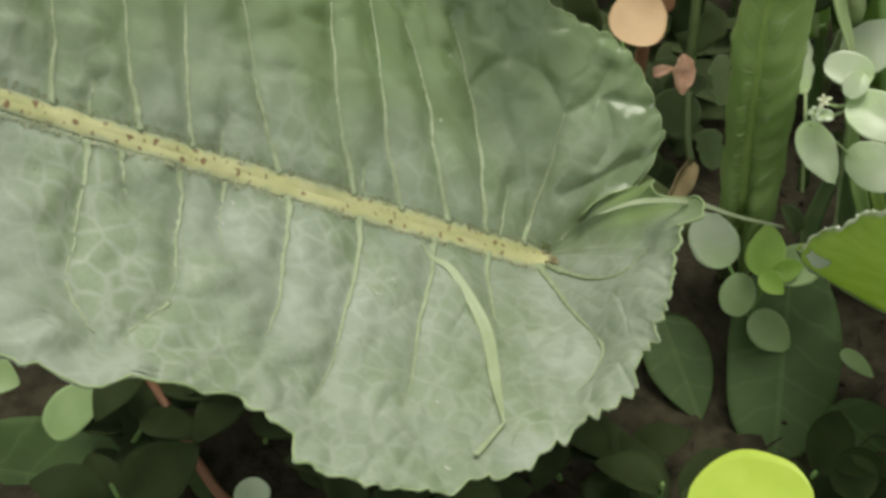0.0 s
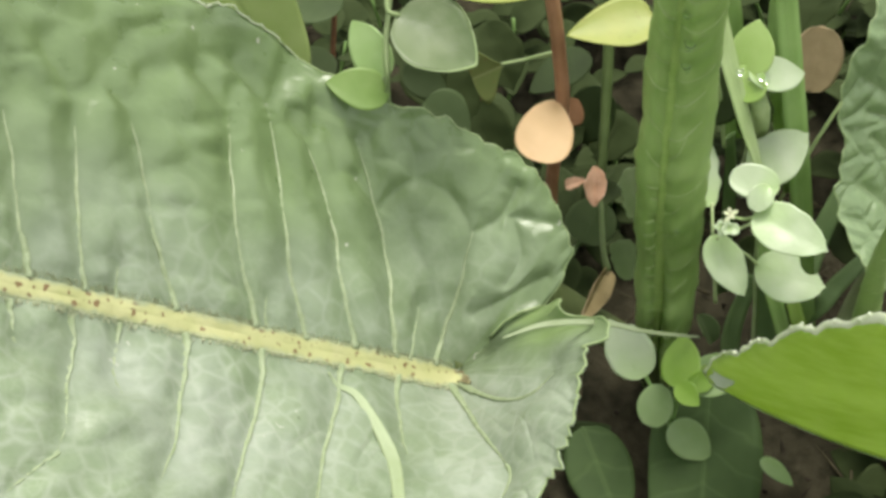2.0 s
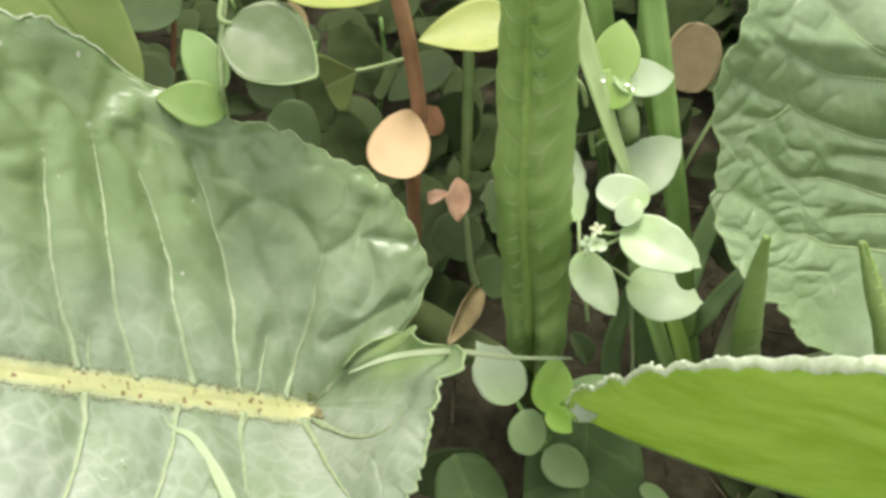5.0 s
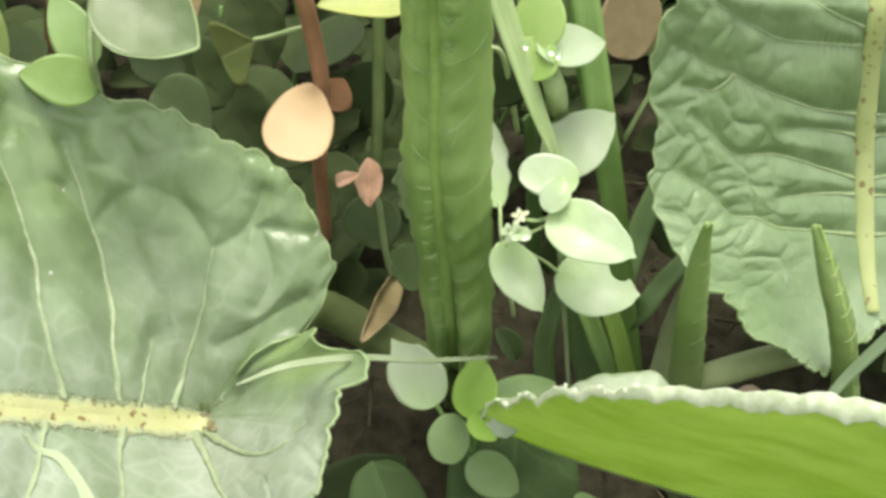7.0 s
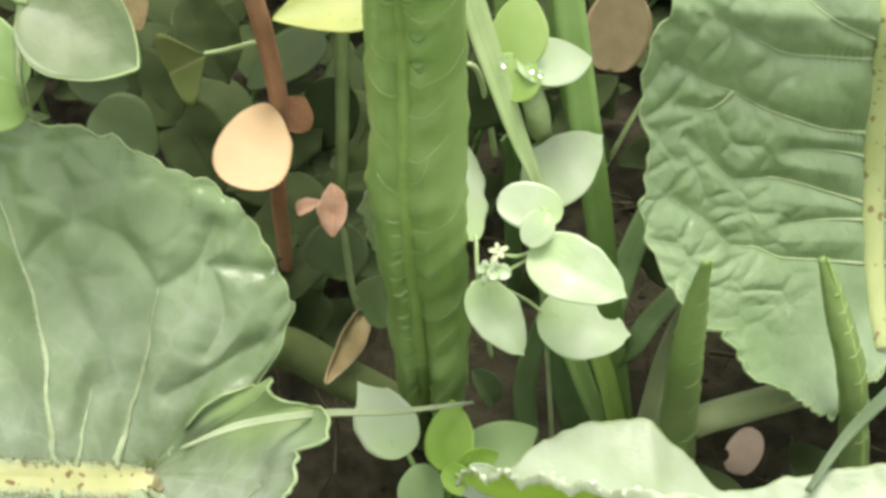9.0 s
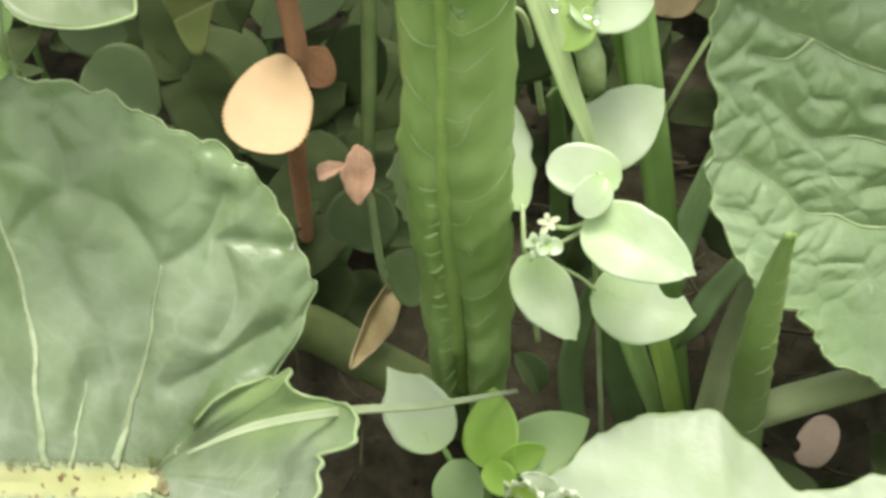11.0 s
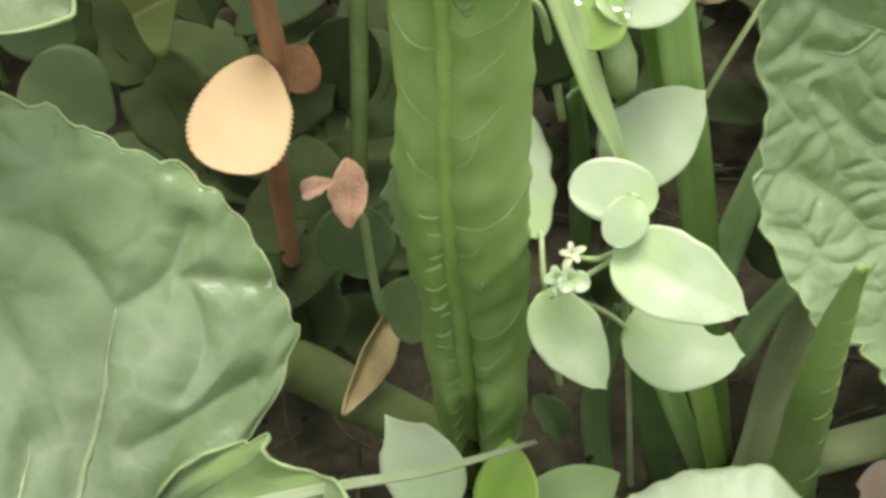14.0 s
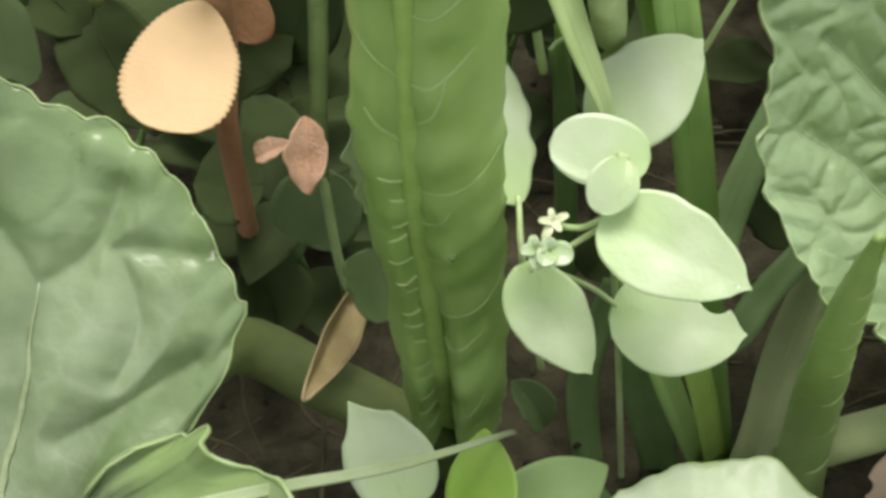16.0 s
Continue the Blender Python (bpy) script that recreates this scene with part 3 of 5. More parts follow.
def dock_relief(da, db):
    """Swelling of the blade between its veins, in millimetres."""
    r = math.hypot(da, db)
    d2 = ((VEIN_XY - (da, db)) ** 2).sum(1).min()
    d = math.sqrt(d2)
    q = 1 - math.exp(-d2 / 5.0)
    pillow = 1.45 * (1 - (1 - min(d / 5.5, 1.0)) ** 2)
    w = min(1.0, r / 16) * (min(1.0, abs(db - rib_b(da)) / 5 + 0.05) if da < 0 else 1.0)
    far = min(1.0, max(0.0, (r - 25) / 30))
    k1, k2 = noise.noise(Vector((da * 0.1, db * 0.1, 51))), noise.noise(Vector((da * 0.1, db * 0.1, 67)))
    c = noise.voronoi(Vector((da * 0.13 + 0.4 * k1, db * 0.14 + 0.4 * k2, 3)))[0]
    e = min(1.0, (c[1] - c[0]) / 0.27 / 3.0)
    h = pillow + (0.15 + 1.1 * far) * (1 - (1 - e) ** 2) * min(1.0, d / 2) + (0.6 + 0.4 * far) * q * noise.noise(Vector((da * 0.15, db * 0.15, 1))) + 1.3 * noise.noise(Vector((da * 0.06, db * 0.06, 4)))
    if db < (rib_b(da) if da < 0 else 0):  # puckered in a net towards the lower margin
        k1 = noise.noise(Vector((da * 0.13, db * 0.13, 41)))
        c = noise.voronoi(Vector((da * 0.16 + 0.4 * k1, db * 0.16 - 0.4 * k1, 8)))[0]
        h += min(1.0, r / 25) * min(1.0, (rib_b(da) - db) / 10 if da < 0 else 1.0) * 0.75 * (1 - (1 - min((c[1] - c[0]) * 1.5, 1.0)) ** 2) * q
    th = math.degrees(math.atan2(db, da))
    if 0 < th < 122:  # the broad lobe is fluted
        h += 1.9 * noise.noise(Vector((th * 0.075, r * 0.035, 21))) * min(1.0, r / 30) ** 2 * min(1.0, (122 - th) / 15) * min(1.0, th / 40)
    return w * h


def dock_skin(th, r, lift):
    p = dock_point(th, r)
    u = dock_point(th + 0.5, max(r, 1.0)) - dock_point(th - 0.5, max(r, 1.0))
    v = dock_point(th, r + 0.5) - p
    n = v.cross(u).normalized()
    return p + n * lift * 0.001


def dock_at(da, db, lift):
    th = math.degrees(math.atan2(db, da))
    if th < 44:
        th += 360
    return dock_skin(th, math.hypot(da, db), dock_relief(da, db) + lift)


def big_dock_leaf():
    leaf = thing("dock_leaf", dock_point(RIB_TH, 2), "large grey-green crinkled dock leaf with a pale spotted midrib", "leaf")
    o = leaf.location.copy()
    nth, nr = 600, 84
    th0, th1 = 37.0, 408.0

    def fn(s, t):
        th = th1 - (th1 - th0) * s
        big = 1 + max(0.0, interp(th, REACH) - 50) / 24
        edge = 0.5 * noise.noise(Vector((th * 0.16, 2, 0))) + 0.7 * noise.noise(Vector((th * 0.42, 5, 0))) + 0.7 * big * abs(math.sin(th * 0.55 + 2 * noise.noise(Vector((th * 0.1, 0, 0)))))
        reach = interp(th, REACH)
        if th > 373:  # the ear is softly scalloped
            reach = sum(interp(min(th + d, th1), REACH) for d in (-1.6, -0.8, 0, 0.8, 1.6)) / 5
            edge += 0.9 * abs(math.sin(th * 0.4 + 0.6)) - 0.3
        r = 0.3 + (reach + edge - 0.6 * big) * t ** 0.9
        ear = max(0.0, (th - 384) / 24)
        low = min(1.0, max(0.0, (th - 168) / 8)) * min(1.0, max(0.0, (206 - th) / 6)) * max(0.0, (t - 0.7) / 0.3)
        th += low * math.degrees((2.6 * abs(math.sin(r * 0.36 + 1.2 * noise.noise(Vector((r * 0.1, 6, 2))))) - 0.9) / max(r, 20))
        th += 2.0 * ear * math.sin(r * 0.5)
        a = radians(th)
        lift = dock_relief(r * math.cos(a), r * math.sin(a))
        rim = max(0, (t - 0.84) / 0.16)
        lift += rim * rim * (1.5 * noise.noise(Vector((th * 0.14, 8, 0))) + (0.7 if th > 350 else -0.9 if th < 120 else 0.0))
        if th > 366:
            lift += rim * 1.1 * math.sin(th * 0.5)
            lift += 0.6 * math.sin(th * 0.36 + r * 0.2) * t
        lift += 0.6 * ear * math.sin(r * 0.5 + 1.5)
        if th < 56:
            lift += (0.7 + 0.7 * math.sin(r * 0.45 + 1)) * min(1.0, (56 - th) / 11) * min(1.0, r / 10) * 0.7
        return dock_skin(th, r, lift) - o
    me = shell(fn, nth, nr, 0.00035)
    # waxy grey with sky sheen painted in, weaker above the rib; and young tissue
    wax_sheen, young = [], []
    for i in range(nth + 1):
        th = th1 - (th1 - th0) * i / nth
        reach = interp(th, REACH)
        for j in range(nr + 1):
            r = reach * (j / nr) ** 0.9
            young.append(min(1.0, max(0.0, (th - 370) / 14)) * min(1.0, max(0.0, (r - 11) / 8)))
            da, db = r * math.cos(radians(th)), r * math.sin(radians(th))
            above = db - rib_b(da) if da < 0 else db
            left = min(1.0, max(0.0, (-da - 8) / 22))
            if th > 362 or th < 58:
                wax_sheen.append(0.75 * (1 - 0.8 * young[-1]) if th > 362 else 0.3)
                continue
            rim = max(0.0, (j / nr - 0.84) / 0.16)
            wax_sheen.append(1.0 if above < 0 else max(0.28 - 0.18 * left, 0.92 - above * (0.016 + 0.011 * left)) * (1 - 0.8 * rim) * (0.82 if th < 95 else min(1.0, 0.82 + (th - 95) * 0.012)))
    me.attributes.new("wax_sheen", "FLOAT", "POINT").data.foreach_set("value", wax_sheen + wax_sheen)
    me.attributes.new("young", "FLOAT", "POINT").data.foreach_set("value", young + young)
    part("blade", me, DOCK, leaf)
    me, m = tube_mesh([o + fn(i / 330, 1.0) for i in range(331)], (0.00014, 0.0002, 0.00022, 0.0002, 0.00014, 0.00014, 0.00014, 0.00014, 0.00016, 0.0002, 0.0002, 0.00016, 0.00014, 0.00014, 0.00014, 0.00014, 0.00014, 0.00014, 0.00014, 0.00014), 330, 8, rough=0.7)
    part("margin", me, DOCK_EDGE, leaf, "pale thin wavy margin", m)
    frill = []
    for i in range(160):
        p = o + fn((th1 - 118 - i * 0.36) / (th1 - th0), 1.0)
        frill.append(p + dirn(0.5 * noise.noise(p * 900), 0.7 * noise.noise(p * 800 + EX), 0.4) * 0.001)
    me, m = tube_mesh(frill, (0.0001, 0.0003, 0.0004, 0.00035, 0.0004, 0.0003, 0.0001), 159, 8, 0.7, rough=1.0)
    part("frill", me, DEWY, leaf, "crinkled pale stretch of the margin", m)
    for v, k in VEINS:
        if k <= 0.5:  # too fine to stand out: only its furrow shows
            continue
        ex, ey = vein_ab(v, 1.0)
        side = 1 if ey > rib_b(ex) else -1
        s0 = next((i / 60 for i in range(60) if (lambda x, y: x > 0 or (y - rib_b(x)) * side > 1.5)(*vein_ab(v, i / 60))), 0.0)
        pts = [dock_at(*vein_ab(v, s0 + (1 - s0) * i / 30), 0.16 if side > 0 else 0.24) for i in range(31)]
        me, m = tube_mesh(pts, (0.0009 * k, 0.00050 * k, 0.00041 * k, 0.00033 * k, 0.00022 * k, 0.00007), 44, 8, 0.45, rough=0.7)
        part("vein", me, DOCK_VEIN, leaf, "", m)
    xs = np.linspace(1.5, -92, 150)

    def rib(s_, t):
        v = 2 * t - 1
        x = float(xs[round(s_ * 149)])
        half = (2.35 - 0.011 * -x) * min(1.0, (3.5 - x) / 7) ** 0.7
        half *= 1.04 + 0.16 * noise.noise(Vector((x * 0.55, 3 if v > 0 else 9, 2))) + 0.12 * noise.noise(Vector((x * 1.7, 3 if v > 0 else 9, 5)))
        y = rib_b(x) + v * half
        up = 0.06 + 0.34 * (1 - v * v) ** 1.4 + 0.06 * noise.noise(Vector((x * 0.8, v * 2, 8)))
        return dock_at(x, y, up if abs(v) < 0.99 else -0.12) - o
    me = shell(rib, 149, 20, 0.0002, "midrib")
    side = me.attributes.new("side", "FLOAT", "POINT")
    side.data.foreach_set("value", [abs(2 * (k % 21) / 20 - 1) for k in range(len(me.vertices))])
    part("midrib", me, DOCK_RIB, leaf, "pale yellow midrib with red-brown spots", Matrix.Translation(o))
    me, m = tube_mesh([dock_at(x, y, 0.30) for x, y in ((-4, -0.2), (-2, -0.4), (0, -0.5), (2, -1.0), (3.4, -1.6))], (0.0003, 0.0008, 0.0013, 0.0010, 0.0003), 24, 12, 0.10, rough=0.8)
    part("rib_scar", me, RIB_SCAR, leaf, "brown scar at the foot of the midrib", m)
    # short pale hairs along the rib
    hv, hf = [], []
    rnd = random.Random(3)
    for k in range(1500):
        x = rnd.uniform(-90, -1)
        sd = rnd.choice((-1, 1))
        p = dock_at(x, rib_b(x) + sd * rnd.uniform(1.6, 2.5), 0.35)
        d = dirn(rnd.uniform(-0.6, 0.6), sd, 0.7).normalized() * rnd.uniform(0.0006, 0.0014)
        e = EX * 0.00009
        hv += [p - o - e, p - o + e, p - o + d, p - o + d * 0.5 + EH * 0.00008]
        n_ = len(hv) - 4
        hf += [(n_, n_ + 1, n_ + 2), (n_, n_ + 3, n_ + 2), (n_ + 1, n_ + 3, n_ + 2)]
    tagged(part("hairs", mesh_of("hairs", hv, hf), DOCK_HAIR, leaf, "fine pale hairs along the midrib", Matrix.Translation(o)), kind="stuff")
    o2 = dock_point(60, 0.5)
    me, m = tube_mesh([o2 + dirn(-0.5, 0.5, 0.2) * 0.001, o2 + dirn(3, 3, -6) * 0.001, o2 + dirn(10, 12, -20) * 0.001, at(-35.6, -16.5, -38.5), at(-25.4, -21.7, -42.0), at(-15.1, -27.7, -45.5), at(-6.6, -36.2, -60.0)], (0.0016, 0.0024, 0.0032, 0.0036, 0.0036, 0.0036, 0.0036), 30, 16)
    part("petiole", me, PETIOLE, leaf, "", m)


big_dock_leaf()


# ---- the dock leaf across the gap ----
def far_height(a, b):
    c = min(b, 36)
    return -12.5 - 0.2663 * a - 0.0468 * b - 0.002 * a * a + 0.0117 * c * c + 0.0024 * a * c


FAR_O = (65.9, -9.8)


def far_dock_leaf():
    leaf = thing("dock_leaf", at(FAR_O[0], FAR_O[1], far_height(*FAR_O)), "upright grey-green crinkled dock leaf with a pale midrib", "leaf")
    o = leaf.location.copy()
    reach = ((-78, 8.6), (-60, 9), (-20, 14), (10, 24), (40, 36), (60, 50), (85, 85), (94, 90), (108, 84), (119, 72.5), (125, 66.6), (128, 62.5), (132, 59.7), (136, 58.8), (139.5, 57), (142, 55), (148.5, 48.6), (158, 45.5), (162, 43.8), (173, 38.5), (179, 35.9), (185, 32.3), (186.5, 28.5), (196, 27), (205, 26), (211, 23), (225, 21), (238, 20.5), (244, 14), (253, 12.5), (278, 9), (282, 8.6))
    # side veins on one side of the rib, offsets from the blade's foot; the other side mirrors them about the rib
    half = (((-2.6, 7.6), (-11.9, 8.3), (-18.6, 8.7), (-22.8, 10.4), (-27.5, 10.7), (-31.0, 14.1), (-37.8, 18.3)),
            ((-2.8, 14.9), (-8, 15.0), (-13.0, 14.7), (-18.7, 13.9)),
            ((-2.4, 17.7), (-9.9, 19.5), (-16.1, 21.0), (-20.9, 21.7), (-27.3, 21.4), (-31.5, 24.7), (-36, 28.3)),
            ((-3.3, 25.4), (-8, 26.0), (-13, 26.4), (-18, 26.2)),
            ((-3.2, 29.2), (-11.1, 29.6), (-17.2, 31.0), (-23.1, 32.6), (-28.5, 34.9), (-33, 36.0), (-38.5, 38.6)),
            ((-28.5, 34.9), (-32.1, 32.1), (-37.2, 32.6)),
            ((-4.4, 40.6), (-15.2, 40.2), (-20.8, 40.6), (-25.5, 42.3), (-31, 44.5), (-37, 49)),
            ((-4.6, 43.2), (-11.6, 45.0), (-16.4, 47.8), (-21.6, 52.3), (-27, 58), (-31, 65)),
            ((-5.2, 53.5), (-11, 55.5), (-16, 59.5), (-20, 66), (-23, 74)),
            ((-5.6, 62.5), (-10.5, 65.5), (-14.5, 71), (-17, 79)))
    lines = [smooth_path([(x, y, 0) for x, y in l], 12) for l in half]
    lines += [smooth_path([(-x - 0.16 * y, y, 0) for x, y in l], 12) for l in half]
    flat = np.array([(p.x + (q.x - p.x) * f, p.y + (q.y - p.y) * f) for l in lines for p, q in zip(l, l[1:]) for f in (0, 0.25, 0.5, 0.75)])

    def surf(da, db, lift=0.0):
        a, b_ = FAR_O[0] + da, FAR_O[1] + db
        p = at(a, b_, far_height(a, b_))
        n = (at(a + 0.5, b_, far_height(a + 0.5, b_)) - p).cross(at(a, b_ + 0.5, far_height(a, b_ + 0.5)) - p).normalized()
        d = math.sqrt(((flat - (da, db)) ** 2).sum(1).min())
        rib = abs(da + 0.3 + 0.08 * db)
        out = min(1.0, max(0.0, (rib - 11) / 12))
        w = min(1, math.hypot(da, db) / 12) * min(1.0, max(0.3, 0.65 + db / 12)) * (min(1.0, rib / 4.5 + 0.05) if db > 0 else 1.0)
        k1, k2 = noise.noise(Vector((da * 0.11, db * 0.11, 31))), noise.noise(Vector((da * 0.11, db * 0.11, 57)))
        row = db + 0.25 * abs(da)

        def dome(x, wide):
            return 1 - (1 - min(x / wide, 1.0)) ** 2
        c = noise.voronoi(Vector((da * 0.17 + 0.35 * k1, row * 0.19 + 0.35 * k2, 31)))[0]
        cell = dome((c[1] - c[0]) / 0.36, 2.1)
        c = noise.voronoi(Vector((da * 0.34 + 0.3 * k2, row * 0.34 + 0.3 * k1, 12)))[0]
        small = dome((c[1] - c[0]) / 0.68, 1.1)
        h = 0.82 * w * ((1.5 - 0.75 * out) * dome(d, 4.8) + min(1.0, d / 1.5) * ((0.15 + 0.75 * out) * cell + (0.08 + 0.13 * out) * small) + 0.5 * k1 + 1.2 * noise.noise(Vector((da * 0.06, db * 0.06, 37))))
        return p + n * (h + lift) * 0.001

    def fn(s, t):
        th = 281.9 - (31.9 * s / 0.06 if s < 0.06 else 31.9 + 167.9 * (s - 0.06) / 0.78 if s < 0.84 else 199.8 + 160 * (s - 0.84) / 0.16)
        e = 0.9 * noise.noise(Vector((th * 0.3, 12, 0))) + 0.6 * noise.noise(Vector((th * 0.11, 19, 0))) + 0.45 * abs(math.sin(th * 0.62 + 3 * noise.noise(Vector((th * 0.1, 4, 0)))))
        r = 0.3 + (interp(th, reach) + e) * t ** 0.9
        rim = max(0, (t - 0.88) / 0.12)
        a = radians(th)
        return surf(r * math.cos(a), r * math.sin(a), rim * rim * (0.6 + 1.2 * noise.noise(Vector((th * 0.2, 3, 3))))) - o
    part("blade", shell(fn, 640, 165, 0.00035), DOCK_FAR, leaf)
    me, m = tube_mesh([o + fn(i / 640, 1.0) for i in range(641)], (0.00010, 0.00014, 0.00014, 0.00010), 640, 6, rough=0.4)
    part("margin", me, DOCK_EDGE, leaf, "pale thin wavy margin", m)
    for l in lines:
        me, m = tube_mesh([surf(p.x, p.y, 0.10) for p in l], (0.00042, 0.00030, 0.00020, 0.00010, 0.00004), 30, 6, 0.7, rough=0.3)
        part("vein", me, SUNK_VEIN, leaf, "", m)
    me, m = tube_mesh([surf(-0.3 - 0.08 * y, y, 0.5) for y in (-7, -3, 1, 4, 8, 12, 18, 24, 31, 38, 46, 54, 62, 70, 80)], (0.0012, 0.0017, 0.0019, 0.0019, 0.0017, 0.0011), 70, 16, 0.36, rough=0.06)
    part("midrib", me, FAR_RIB, leaf, "pale yellow midrib with small dark spots", m)
    me, m = tube_mesh([surf(0, 0.5), surf(0, -4) + dirn(0, -1, -6) * 0.001, at(64, -22, -48), at(50.2, -24.4, -36.0), at(35.7, -29.0, -38.0), at(32.7, -35.1, -58.0)], (0.0018, 0.0021, 0.0024, 0.0026, 0.0027, 0.0028), 30, 12, 0.8)
    part("petiole", me, PETIOLE_PALE, leaf, "", m)


far_dock_leaf()


# ---- the young upright dock leaf in the middle ----
def strip_leaf():
    base = at(-9.2, -35.9, -58.0)
    leaf = thing("dock_leaf", base, "narrow young bright-green dock leaf standing upright, edges rolled", "leaf")
    line = [base, at(-9.5, -26.2, -37.0), at(-10.3, -9.8, -17.0), at(-11.5, 4.7, 4.0), at(-11.5, 23.5, 24.0), at(-12, 34, 44), at(-12, 46, 62)]
    rows = smooth_path(line, 60)
    wid = ((0, 7.5), (0.1, 9.5), (0.2, 11.5), (0.35, 13.0), (0.5, 13.6), (0.65, 13.4), (0.8, 12.5), (0.92, 9), (1, 3))

    def slant(t):
        u = min(1.0, max(0.0, (t - 0.40) / 0.52))
        return (0.008 + 0.034 * u ** 1.7) if t > 0.38 else 0.010 * min(1.0, max(0.0, (0.34 - t) / 0.28))

    def fn(s, t, lift=0.0):
        i = min(int(s * 60), 59)
        f = s * 60 - i
        p = rows[i].lerp(rows[i + 1], f)
        d = (rows[min(i + 1, 60)] - rows[max(i - 1, 0)]).normalized()
        y = EX - d * EX.dot(d)
        y.normalize()
        z = y.cross(d) * -1
        z = z if z.dot(EH) > 0 else -z
        v = 2 * t - 1
        w = interp(s, wid) * 0.5
        e = 1 + (0.10 * noise.noise(Vector((s * 16, 3 if v > 0 else 7, 0))) + 0.06 * noise.noise(Vector((s * 55, 3 if v > 0 else 7, 4)))) * abs(v)
        roll = 2.2 * max(0, abs(v) - 0.62) ** 2 / 0.14
        groove = -1.7 * math.exp(-((v + 0.24) * 3.8) ** 2)
        if s < 0.3:
            groove *= 1 + 2.5 * (0.3 - s) / 0.3
        groove -= 2.6 * math.exp(-((v + 0.10) * 10) ** 2) * min(1.0, max(0.0, (0.36 - s) / 0.14))
        puff = (0.42 * -math.cos((s - 0.06 - slant(t)) * 133.7) + 0.4 * noise.noise(Vector((s * 34, v * 2.5, 6)))) * min(1, (1 - abs(v)) * 1.6) * min(1, abs(v + 0.24) * 4)
        z_ = (1.8 * (1 - v * v) + groove - roll + puff + 0.5 * noise.noise(Vector((s * 20, v * 2, 2))) + lift) * 0.001
        return p + y * v * w * (1.06 if v > 0 else 1.0) * e * 0.001 + z * z_ - base
    m = frame_of(base, line[3], FACE)
    inv = m.to_3x3().inverted()
    part("blade", shell(lambda s, t: inv @ fn(s, 1 - t), 120, 32, 0.0004), STRIP, leaf, "", m)
    me, mm = tube_mesh([base + fn(i / 60, 0.38, -0.15) for i in range(0, 60, 3)], (0.0016, 0.0013, 0.0011, 0.001, 0.0006), 50, 8, 0.6)
    part("midrib", me, STRIP_RIB, leaf, "", mm)
    rnd = random.Random(5)

    def strip_vein(s0, sd, reach, rise, thick):
        pts = []
        for i in range(12):
            f = i / 11
            t = 0.38 + sd * (0.03 + reach * f)
            pts.append(base + fn(min(1, s0 + rise * f ** (1.9 if sd > 0 else 1.0)), t, 0.05))
        me, mm = tube_mesh(pts, (thick * 0.8, thick, thick * 0.9, thick * 0.35), 16, 6, 0.7, rough=0.3)
        part("vein", me, STRIP_VEIN, leaf, "", mm)
    for k in range(19):  # smile-shaped courses across the broad side
        strip_vein(0.06 + k * 0.047 + rnd.uniform(-0.012, 0.012), 1, rnd.choice((0.22, 0.40, 0.55)), rnd.uniform(0.022, 0.040), rnd.uniform(0.00010, 0.00018))
    for k in range(15):  # short rungs low on the narrow side
        strip_vein(0.17 + k * 0.0235 + rnd.uniform(-0.004, 0.004), -1, rnd.uniform(0.13, 0.25), rnd.uniform(-0.003, 0.008), rnd.uniform(0.00013, 0.00022))
    for k in range(9):  # longer slanting ones above
        strip_vein(0.53 + k * 0.05 + rnd.uniform(-0.008, 0.008), -1, rnd.uniform(0.22, 0.33), rnd.uniform(0.02, 0.04), rnd.uniform(0.0001, 0.0002))
    for s, t, r in ((0.74, 0.55, 0.0011), (0.725, 0.54, 0.0007), (0.69, 0.53, 0.0010), (0.68, 0.545, 0.0006), (0.80, 0.47, 0.0008), (0.43, 0.62, 0.0005)):
        p = base + fn(s, t, 0.2)
        m2 = frame_of(p, p + EX, FACE)
        part("water_drop", drop_mesh(r), WATER, leaf, "clear water drop", m2)


strip_leaf()


# ---- cupped bright leaf ----
FAR_RIM = ((-6, -30), (-2, -32.5), (3, -31.5), (8, -29.3), (12, -27.6), (16, -26.5), (24.5, -26.2), (28, -30.2), (36, -37.5), (40, -37), (46, -35), (60, -33))

NEAR_B = ((0, -28.6), (4, -25), (9, -21.4), (16, -19.3), (28, -18.3), (42, -20.2), (84, -27))
NEAR_H = ((0, 29), (4, 55), (9, 84), (16, 106), (28, 124), (42, 135), (84, 150))


